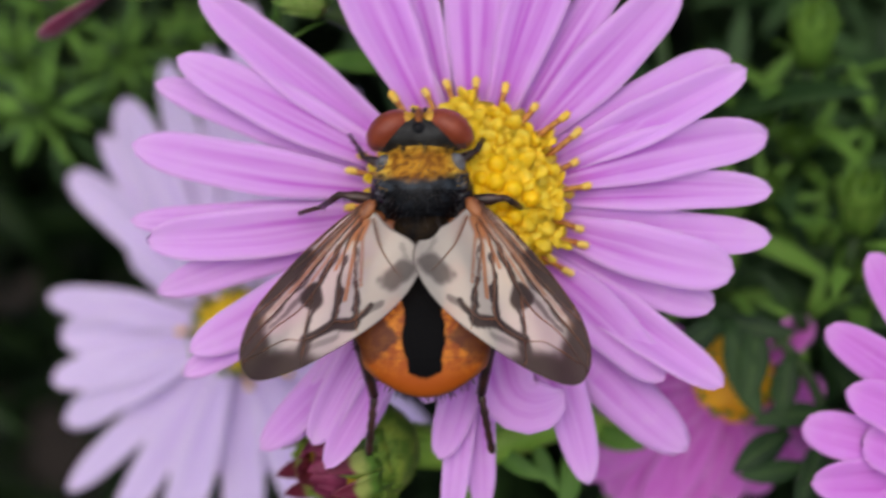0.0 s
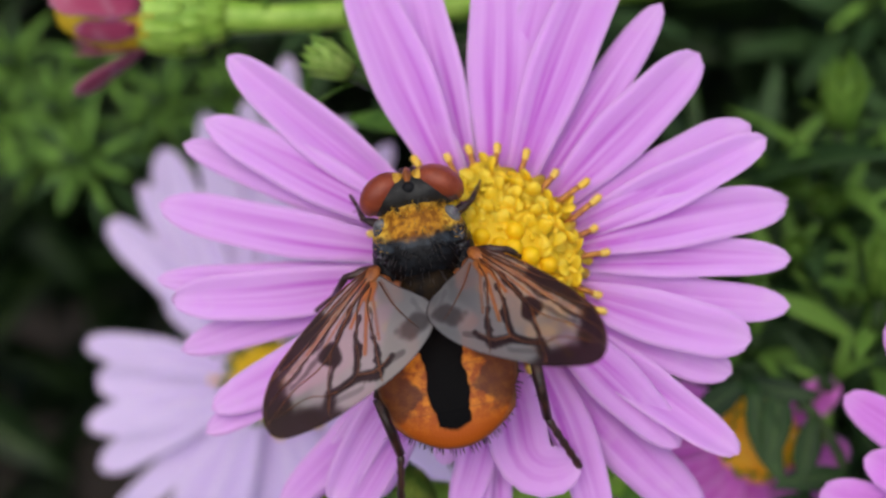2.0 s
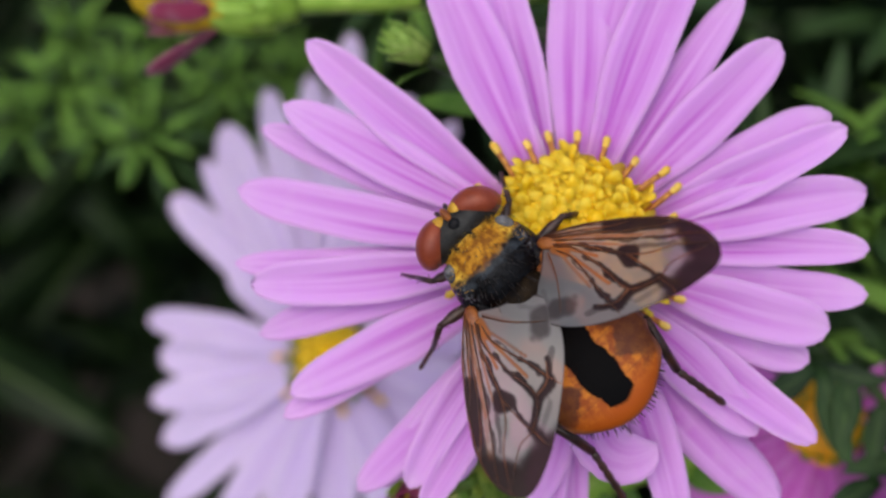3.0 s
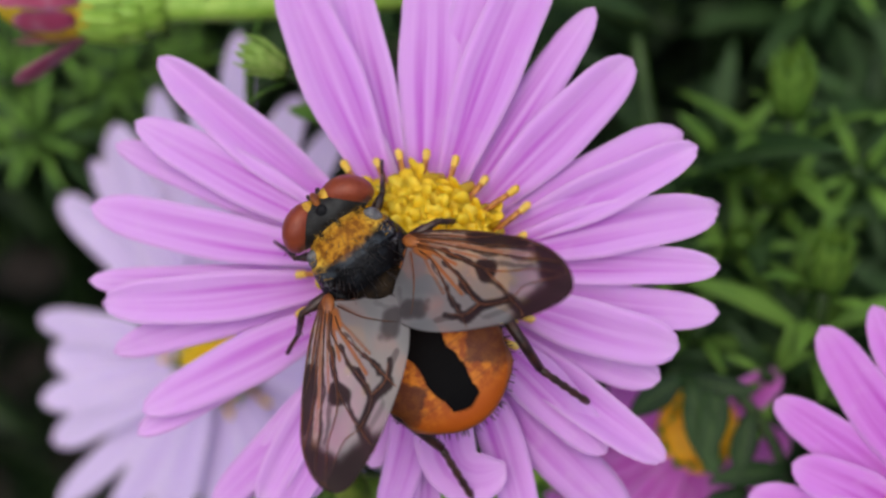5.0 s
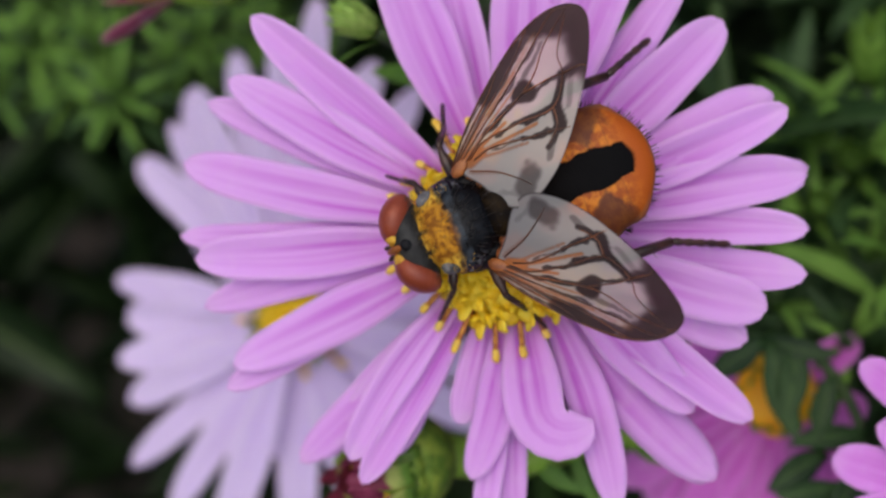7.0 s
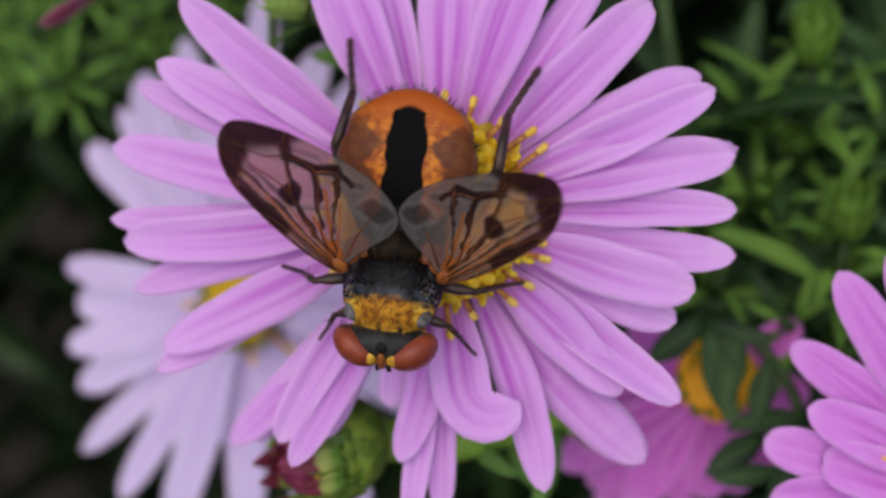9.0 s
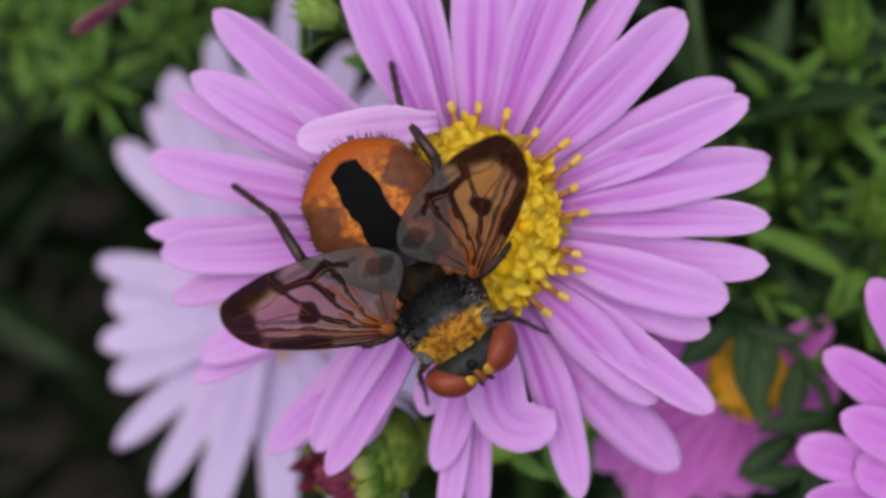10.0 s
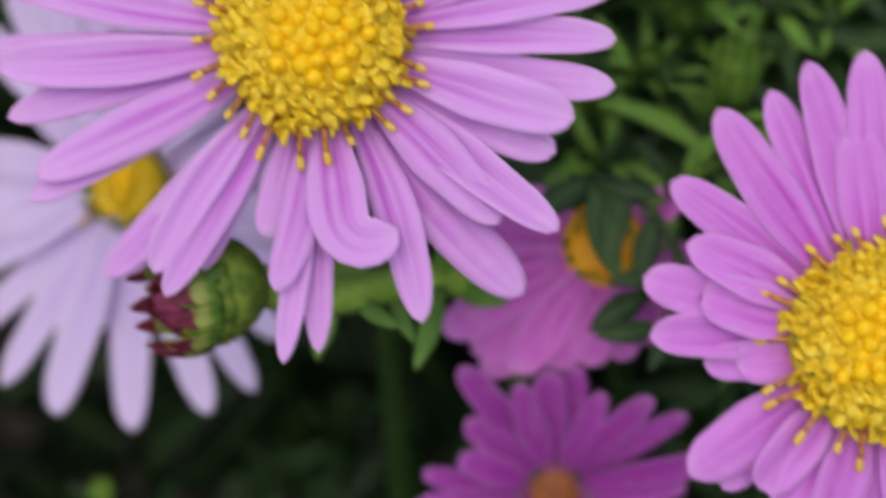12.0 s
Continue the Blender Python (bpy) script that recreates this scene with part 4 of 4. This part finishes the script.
# The fly
# outline, veins and markings in units of a wing seven long; the wing is stretched to its true length and width
WING_LONG, WING_WIDE = 1.14, 0.97
WING_OUTLINE = [(0, 0.12), (1.0, 0.40), (2.0, 0.62), (3.1, 0.76), (4.2, 0.84), (5.2, 0.80), (6.1, 0.52), (6.75, 0.08), (7.1, -0.45), (7.1, -1.0), (6.6, -1.62), (5.4, -2.4), (3.75, -3.15),
                (2.3, -3.6), (1.15, -3.62), (0.35, -3.3), (0.0, -2.5), (0.12, -1.4), (0.05, -0.6)]
VEINS = [[(0.05, 0.1), (2.0, 0.60), (4.2, 0.80), (6.1, 0.48), (7.0, -0.4)], [(0.1, 0.05), (1.6, 0.30), (2.8, 0.48), (3.6, 0.72)], [(0.1, 0.0), (2.0, 0.16), (4.0, 0.36), (5.5, 0.66)],
         [(0.2, -0.1), (2.2, -0.06), (4.2, 0.02), (6.2, 0.16), (6.7, 0.0)], [(0.4, -0.25), (1.65, -0.32), (3.5, -0.66), (4.4, -0.62), (5.4, -0.3), (6.9, -0.25)],
         [(0.6, -0.35), (1.5, -0.45), (2.7, -1.25), (3.8, -2.05), (4.92, -1.6), (5.4, -0.95), (6.6, -0.35)], [(0.7, -0.5), (1.44, -0.85), (2.5, -1.95), (3.25, -2.7), (3.6, -3.1)],
         [(3.6, -0.7), (4.1, -1.0), (4.6, -1.3), (4.92, -1.6)], [(3.8, -2.05), (3.4, -2.6), (2.7, -2.75)], [(0.3, -0.6), (0.85, -1.6), (1.1, -2.5), (1.2, -3.1)], [(4.92, -1.6), (5.5, -2.0), (5.6, -2.25)]]


def wing_height(x, y):
    return 0.06 * math.sin(x * 1.1) + 0.03 * math.sin(y * 3.2 + x) - 0.02 * x * x * 0.3


# smoky bands: from x, y to x, y, half width, strength
SMOKE = [(2.75, 0.46, 3.5, 0.62, 0.22, 1.0), (3.4, 0.60, 4.8, 0.72, 0.17, 0.95), (1.9, 0.22, 2.9, 0.40, 0.07, 0.7), (2.6, 0.20, 3.6, 0.30, 0.07, 0.75), (3.4, 0.30, 5.2, 0.48, 0.08, 0.8),
         (3.52, -0.60, 3.74, -0.80, 0.25, 1.0), (1.65, -0.32, 3.4, -0.66, 0.085, 0.85), (2.3, -0.05, 3.8, -0.08, 0.06, 0.7), (3.7, -0.45, 5.3, -0.20, 0.07, 0.55), (4.1, -0.05, 5.5, 0.10, 0.06, 0.7),
         (3.75, -0.85, 4.9, -1.6, 0.055, 0.85), (4.92, -1.6, 3.85, -2.12, 0.12, 0.95), (3.85, -2.12, 3.45, -2.75, 0.16, 1.0), (3.45, -2.72, 2.65, -2.75, 0.10, 0.85), (2.9, -1.45, 3.8, -2.1, 0.11, 0.9),
         (1.9, -0.72, 3.0, -1.45, 0.06, 0.8), (2.3, -1.75, 3.3, -2.65, 0.07, 0.85), (0.95, -2.95, 1.45, -2.80, 0.33, 0.60), (4.9, -1.6, 5.5, -1.95, 0.16, 0.9), (5.0, -1.95, 4.2, -2.5, 0.10, 0.4),
         (2.7, -2.85, 2.3, -3.1, 0.10, 0.5), (0.35, -2.2, 0.55, -3.0, 0.10, 0.35),
         (1.0, 0.14, 2.6, 0.30, 0.05, 0.6), (1.15, -0.24, 2.0, -0.42, 0.06, 0.6), (1.25, -0.72, 2.2, -1.6, 0.05, 0.6), (1.4, -0.02, 2.4, 0.02, 0.04, 0.5), (0.5, 0.28, 2.7, 0.66, 0.03, 0.8)]
AMBER = [(0.0, 0.0, 0.70, -0.28, 0.20, 0.9), (0.55, -0.42, 1.05, -0.58, 0.17, 0.95), (0.2, 0.08, 2.7, 0.46, 0.035, 0.8), (0.3, 0.0, 4.0, 0.12, 0.045, 0.8), (0.5, -0.18, 3.5, -0.30, 0.035, 0.75),
         (0.8, -0.35, 2.4, -0.75, 0.05, 0.85), (0.9, -0.45, 3.0, -1.85, 0.055, 0.9), (0.8, -0.6, 2.3, -2.0, 0.045, 0.75), (0.2, -0.6, 0.8, -1.6, 0.04, 0.5), (3.6, 0.12, 5.5, 0.28, 0.06, 0.5), (0.5, 0.05, 1.6, 0.18, 0.08, 0.35)]


def band(x, y, x0, y0, x1, y1, half, strength):
    k = min(max(((x - x0) * (x1 - x0) + (y - y0) * (y1 - y0)) / ((x1 - x0) ** 2 + (y1 - y0) ** 2), 0), 1)
    d = math.hypot(x - x0 - k * (x1 - x0), y - y0 - k * (y1 - y0))
    return strength * (1 - ease((d - half * 0.9) / (half * 1.1)))


def marking(x, y):
    wob = 0.16 * noise.noise((x * 1.3, y * 1.3, 5.0)) + 0.07 * noise.noise((x * 4.0, y * 4.0, 9.0))
    edge = 5.0 - 0.30 * max(-y - 1.2, 0) - 0.55 * max(y + 0.1, 0) + 0.45 * math.exp(-((y + 0.8) / 0.45) ** 2)
    tip = ease((x - edge + wob) / 0.85)
    smoke = max([0.93 * tip] + [band(x + wob * 0.8, y + wob * 0.8, *row) for row in SMOKE])
    amber = max(band(x, y, *row) for row in AMBER)
    return min(smoke, 1.0), min(amber, 1.0)


def build_wing(fly, side):
    rim = [p.xy for p in smooth_line([(*p, 0) for p in WING_OUTLINE + WING_OUTLINE[:1]], 8)][:-1]
    centre = Vector((3.0, -1.1))
    verts, marks, rings = [], [], 44
    for k in range(rings + 1):
        s = (rings - k) / rings if k < rings else 0.002
        for p in rim:
            q = centre + (p - centre) * s
            verts.append((q.x * WING_LONG, q.y * side * WING_WIDE, wing_height(q.x, q.y)))
            m = marking(q.x, q.y)
            marks.append((max(m[0], 0.8 * ease((s - 0.965) / 0.03)), m[1]))
    n, faces = len(rim), []
    for j in range(n):
        i = (j + 1) % n
        for k in range(rings):
            faces.append((k * n + j, (k + 1) * n + j, (k + 1) * n + i, k * n + i))
    mesh = made("wing", verts, faces, WING)
    layer = mesh.attributes.new("marking", "FLOAT_COLOR", "POINT")
    layer.data.foreach_set("color", [c for smoke, amber in marks for c in (smoke, amber, 0.0, 1.0)])
    wing = part("wing", mesh, fly, "clear smoky-patterned wing with an amber root")
    for line in VEINS:
        pts = [(p.x * WING_LONG, p.y * side * WING_WIDE, wing_height(p.x, p.y) + 0.02) for p in smooth_line([(*q, 0) for q in line], 6)]
        k = len(pts)
        part("vein", made("vein", *tube(pts, [0.042 - 0.024 * i / k for i in range(k)], 5)[:2], VEIN), wing)
    root = blob((0.2, -0.15 * side, 0.0), (0.5, 0.3, 0.12), 6, 10)
    part("wing_root", made("wing_root", *root[:2], RUST), wing, "rust-brown wing joint")
    return wing


def build_leg(fly, side, hip, knee, ankle, foot, thick):
    """A leg in its own space, with its origin at the hip."""
    pts = [Vector((p[0] * side, p[1], p[2])) - Vector((hip[0] * side, hip[1], hip[2])) for p in (hip, knee, ankle, foot)]
    leg = part("leg", made("leg", *tube(smooth_line([pts[0], pts[0] * 0.5 + pts[1] * 0.5 + Vector((0, 0, 0.15)), pts[1]], 4), [thick * 0.8] + [thick * 1.25] * 6 + [thick * 0.8, thick * 0.7], 7)[:2], LEG), fly)
    part("tibia", made("tibia", *tube([pts[1], pts[1] * 0.5 + pts[2] * 0.5, pts[2]], [thick * 0.75, thick * 0.7, thick * 0.6], 6)[:2], LEG), leg)
    joints = smooth_line([pts[2], pts[2] * 0.5 + pts[3] * 0.5 + Vector((0, 0, 0.12)), pts[3]], 5)
    part("tarsus", made("tarsus", *tube(joints, [thick * (0.55 if i % 2 else 0.4) for i in range(len(joints))], 6)[:2], LEG), leg)
    rng = random.Random(int(hip[1] * 10) + side)
    spines = []
    for i in range(16):
        k = rng.random()
        p = pts[1].lerp(pts[2], k) if i % 2 else pts[0].lerp(pts[1], k)
        d = Vector((rng.uniform(-1, 1), rng.uniform(-1, 1), rng.uniform(-0.5, 1))).normalized() * rng.uniform(0.25, 0.5)
        spines.append(tube([p, p + d], [0.03, 0.008], 3))
    part("bristles", made("bristles", *joined(spines)[:2], HAIR), leg)
    return leg


LEGS = [((0.9, 1.3, -1.0), (2.3, 1.9, -1.0), (2.7, 2.6, -2.5), (3.1, 3.2, -3.5), 0.17),
        ((1.0, 0.0, -1.1), (3.3, 0.1, -0.6), (4.2, -0.3, -2.7), (5.2, -0.6, -3.5), 0.20),
        ((1.0, -1.2, -1.0), (3.2, -5.0, -0.9), (3.0, -7.4, -2.0), (3.7, -9.7, -3.5), 0.32)]


def build_fly():
    fly = new("fly")
    fly.empty_display_size = 0.002
    tagged(fly, "tachinid fly with red eyes, orange black-striped abdomen and patterned wings", "fly")
    thorax = blob((0, 0.72, 0), (1.86, 1.86, 1.48), 18, 30, lambda x, y, z: (x * (1 - 0.06 * y) * (1 + 0.06 * math.cos(3.1 * y)), y, z * (0.92 if z > 0 else 1)))
    thorax_part = part("thorax", made("thorax", *thorax[:2], THORAX), fly, "dark thorax with golden dusting in front")
    part("scutellum", made("scutellum", *blob((0, -1.22, 0.50), (1.08, 0.78, 0.52), 10, 18, lambda x, y, z: (x * (1 + 0.25 * y), y, z))[:2], SHIELD), thorax_part, "glossy dark brown rear shield")
    for s in (-1, 1):
        part("flank", made("flank", *blob((1.50 * s, 0.05, -0.30), (0.58, 1.25, 0.80), 10, 14)[:2], BLACK_CUTICLE), thorax_part, "bristly black flank")
        part("wing_base", made("wing_base", *blob((1.78 * s, -0.75, 0.30), (0.40, 0.42, 0.26), 8, 12)[:2], RUST), thorax_part, "rust-brown plate at the wing root")
    part("waist", made("waist", *blob((0, -1.9, -0.25), (1.35, 1.3, 0.95), 10, 16)[:2], BLACK_CUTICLE), fly)
    def flat(x, y, z):
        k = 1 + 0.05 * math.cos(y * 10.5)
        r = (x * x + y * y) ** 0.5
        return x * k * (1.04 if y < 0 else 1.0), y, z * (0.85 + 0.15 * r)
    part("abdomen", made("abdomen", *blob((0, -4.75, -0.45), (2.75, 2.95, 1.05), 22, 40, flat)[:2], ABDOMEN), fly, "flat round orange abdomen with a black stripe")
    head = part("head", made("head", *blob((0, 2.62, -0.05), (1.95, 0.82, 1.3), 14, 22, lambda x, y, z: (x, y - 0.25 * x * x, z))[:2], GREY_CUTICLE), fly, "dark grey head")
    for s in (-1, 1):
        part("eye", made("eye", *blob((1.16 * s, 2.86, 0.12), (1.10, 0.68, 1.16), 16, 22, lambda x, y, z: (x, y - 0.16 * x * x, z), -30 * s)[:2], EYE), head, "brick-red compound eye")
        feeler = smooth_line([(0.16 * s, 3.3, 0.2), (0.22 * s, 3.6, 0.05), (0.28 * s, 3.7, -0.35)], 4)
        part("antenna", made("antenna", *tube(feeler, [0.08, 0.1, 0.11, 0.11, 0.11, 0.1, 0.09, 0.07, 0.04], 6)[:2], LEG), head)
        part("calypter", made("calypter", *blob((1.45 * s, -1.15, 0.25), (0.62, 0.5, 0.14), 6, 12)[:2], RUST), thorax_part, "rust-brown lobe under the wing")
        part("shoulder", made("shoulder", *blob((1.36 * s, 1.35, 0.42), (0.42, 0.50, 0.42), 8, 12)[:2], SILVER), thorax_part)
        part("temple", made("temple", *blob((1.66 * s, 2.40, 0.26), (0.34, 0.30, 0.60), 8, 12)[:2], SILVER), head, "silvery band behind the eye")
        part("cheek", made("cheek", *blob((0.47 * s, 3.10, 0.42), (0.40, 0.42, 0.62), 10, 14)[:2], GOLD), head, "golden cheek beside the eye")
    part("brow", made("brow", *blob((0, 3.10, 0.46), (0.22, 0.54, 0.72), 8, 12)[:2], RUST), head, "rusty stripe between the eyes")
    part("ocelli", made("ocelli", *blob((0, 2.72, 1.12), (0.3, 0.28, 0.2), 6, 10)[:2], BLACK_CUTICLE), head)
    # bristles round the abdomen, on the thorax and the crown
    rng = random.Random(3)
    fringe = []
    for i in range(150):
        a = math.pi * (1.0 + rng.uniform(-0.15, 1.15))
        p = Vector((2.74 * math.cos(a), -4.75 + 2.95 * math.sin(a), -0.45 + rng.uniform(-0.25, 0.2)))
        d = Vector((math.cos(a), math.sin(a) - 0.35, rng.uniform(-0.2, 0.4))).normalized() * rng.uniform(0.16, 0.36)
        fringe.append(tube([p, p + d], [0.026, 0.006], 3))
    part("bristles", made("bristles", *joined(fringe)[:2], HAIR), fly, "short black fringe")
    tufts = []
    for i in range(130):
        a, b = rng.uniform(0, 6.28), rng.uniform(0.25, 1.25)
        q = Vector((math.sin(b) * math.cos(a), math.sin(b) * math.sin(a), math.cos(b)))
        p = Vector((q.x * 1.70, 0.45 + q.y * 1.83, q.z * 1.32))
        d = (q + Vector((0, -0.9, 0.2))).normalized() * rng.uniform(0.25, 0.6)
        tufts.append(tube([p, p + d], [0.024, 0.006], 3))
    part("bristles", made("bristles", *joined(tufts)[:2], HAIR), thorax_part)
    down = []
    for i in range(160):
        x = rng.uniform(-1.75, 1.75)
        p = Vector((x, 2.35 - 0.2 * (x / 1.9) ** 2 + rng.uniform(-0.1, 0.25), rng.uniform(0.3, 1.15) * (1 - 0.25 * abs(x))))
        down.append(tube([p, p + Vector((rng.uniform(-0.15, 0.15), rng.uniform(-0.4, -0.1), rng.uniform(0.05, 0.3)))], [0.02, 0.006], 3))
    part("bristles", made("bristles", *joined(down)[:2], SILVER), head, "grey down behind the eyes")
    plush = []
    for i in range(170):
        x = rng.uniform(-1.75, 1.75)
        side = abs(x) > 1.25
        y = rng.uniform(0.3, 2.2) if side else rng.uniform(1.7, 2.35)
        q = max(1 - (x / 1.9) ** 2 - ((y - 0.72) / 1.9) ** 2, 0.0) ** 0.5
        p = Vector((x, y, 1.36 * q))
        plush.append(tube([p, p + Vector((0.08 * x + rng.uniform(-0.1, 0.1), rng.uniform(-0.12, 0.12), rng.uniform(0.05, 0.14)))], [0.024, 0.008], 3))
    part("golden_down", made("golden_down", *joined(plush)[:2], GOLD), thorax_part, "golden down round the front of the thorax")
    wings = [build_wing(fly, -1), build_wing(fly, 1)]
    legs = [build_leg(fly, s, *spec) for spec in LEGS for s in (-1, 1)]
    return fly, wings, legs


FLY, WINGS, FLY_LEGS = build_fly()
LOOSE_PETAL = part("petal", made("petal", *(lambda p: (p[0], p[1], UNDERSIDE, p[2]))(blade(5.9, 1.9, rise=0.05, droop=0.05, cup=0.12, narrow=0.2, ribs=0.05, seed=77))), bpy.data.objects["aster_flower"])
# seconds, azimuth, lift and shift of the petal that the fly pushes aside
PETAL_ROWS = [(0, 114, 2, 0, 0, -0.5), (9.8, 114, 2, 0, 0, -0.5), (9.95, 187, 5, 1.5, 4.5, 2.3), (10.4, 189, 5, 1.5, 4.3, 2.3), (10.6, 114, 2, 0, 0, -0.5), (12, 114, 2, 0, 0, -0.5)]

# seconds, place on the flower, height, heading
FLY_ROWS = [
    (0, -1.93, -1.06, 4.6, 0, 0, 0),
    (0.5, -1.82, -0.58, 4.6, 0, 0, 2.9),
    (1, -2.27, -0.74, 4.6, 0, 0, 3.9),
    (1.5, -2.91, -0.36, 4.6, 0, 0, 12.8),
    (2, -2.54, -0.66, 4.6, 0, 0, 10.7),
    (2.15, -2.54, -0.66, 4.6, 0, 0, 10.7),
    (2.38, -2.56, -1.33, 4.6, 0, 0, 45.1),
    (2.5, -2.56, -1.33, 4.6, 0, 0, 45.1),
    (2.7, -2.71, -1.97, 4.6, 0, 0, 45.7),
    (4.3, -1.79, -0.07, 4.6, 0, 0, 29.9),
    (4.5, -1.74, -0.34, 4.6, 0, 0, 30.2),
    (5, -1.8, -0.56, 4.6, 0, 0, 36.9),
    (5.5, -1.78, 0.43, 4.6, 0, 0, 52.2),
    (6, -1.94, 1.19, 4.6, 0, 0, 50.1),
    (6.5, -1.15, 0.25, 4.6, 0, 0, 97.7),
    (6.7, -1.38, 0, 4.6, 0, 0, 104.5),
    (8.3, -0.81, -2.36, 4.6, 0, 0, 159.7),
    (8.5, -0.85, -2.38, 4.6, 0, 0, 162.9),
    (9, -1.38, -3.53, 4.6, 0, 0, 174.3),
    (9.5, -1.21, -4.07, 4.6, 0, 0, 191.5),
    (10, -1.07, -4.04, 4.6, 0, 0, 214.4),
    (10.5, -1.03, -4.41, 4.6, 0, 0, 232.3),
    (11, 0.19, -5.68, 4.6, 0, 0, 230.3),
    (11.2, 1.39, -6.87, 5, 0, 0, 224),
    (11.3, 2.3, -6.9, 5.6, 0, 0, 228.9),
    (11.4, 3.1, -9.2, 7, 0, 0, 233),
    (11.5, 11, -42, 26, 0, 0, 234),
    (11.7, 40, -110, 70, 0, 0, 240),
    (12, 110, -240, 160, 0, 0, 240),
]
# seconds, spread of the left and of the right wing from straight back, lift of the left and of the right wing
WING_ROWS = [
    (0, 41.5, 33.5, 4, 10.9),
    (0.5, 37.3, 47.5, 46, 40.5),
    (1, 40.3, 46.2, 47, 42.5),
    (1.5, 34.7, 40.5, 29.2, 25),
    (2, 39.8, 38.8, 32.2, 41.1),
    (2.15, 39.8, 38.8, 32.2, 41.1),
    (2.38, 25.3, 43.7, 22.5, 23.9),
    (2.5, 25.3, 43.7, 22.5, 23.9),
    (2.7, 28.9, 39.4, 29.2, 41.3),
    (4.3, 27.3, 45.7, 30.7, 29.3),
    (4.5, 36.1, 40.5, 32, 44),
    (5, 31.5, 37.9, 31.4, 38.1),
    (5.5, 33.3, 44.2, 41.9, 42.8),
    (6, 37.8, 44.5, 42.1, 48.9),
    (6.5, 31.8, 36.7, 25.1, 17.9),
    (6.7, 36.4, 33.6, 22.9, 12.2),
    (8.3, 48.2, 34.3, 43.4, 41.5),
    (8.5, 53, 28.1, 43.8, 38.2),
    (9, 47.3, 40.1, 49, 42.7),
    (9.5, 34, 37, 29.3, 31.9),
    (10, 49.9, 43.8, 53.9, 51.5),
    (10.5, 40, 30, 28, 22),
    (11, 34, 31, 24, 20),
    (11.2, 31, 36, 22, 16),
    (11.25, 60, 60, 30, 30),
    (11.3, 100, 100, 40, 40),
    (11.35, 60, 60, -20, -20),
    (11.4, 105, 105, 40, 40),
    (11.45, 60, 60, -20, -20),
    (11.5, 100, 100, 40, 40),
    (12, 60, 60, 0, 0),
]


def motions():
    walk(LOOSE_PETAL, [(t, mm(x, y, z) @ pose(0, 0, 0, 0, 0, turn) @ mm(2.7, 0, 0.55) @ pose(0, 0, 0, 0, -lift, 0)) for t, turn, lift, x, y, z in PETAL_ROWS])
    walk(FLY, [(t, at(x, y, z, pitch, roll, turn)) for t, x, y, z, pitch, roll, turn in FLY_ROWS])
    for wing, side, column in ((WINGS[0], -1, 1), (WINGS[1], 1, 2)):
        rows = []
        for row in WING_ROWS:
            spread, lift = row[column], row[column + 2]
            rows.append((row[0], mm(2.1 * side, -0.1, 0.60) @ pose(0, 0, 0, -10, 0, 0) @ pose(0, 0, 0, 0, 0, side * spread - 90) @ pose(0, 0, 0, -2 * side, 11 - lift, 0)))
        walk(wing, rows)
    for i, leg in enumerate(FLY_LEGS):
        hip, side = LEGS[i // 2][0], (-1, 1)[i % 2]
        rows = []
        for row in FLY_ROWS:
            t = row[0]
            swing = 9 * math.sin(2.3 * t + 2.1 * i) if t < 11.25 else -14
            rows.append((t, mm(hip[0] * side, hip[1], hip[2]) @ pose(0, 0, 0, 0, 0, swing)))
        walk(leg, rows)


motions()
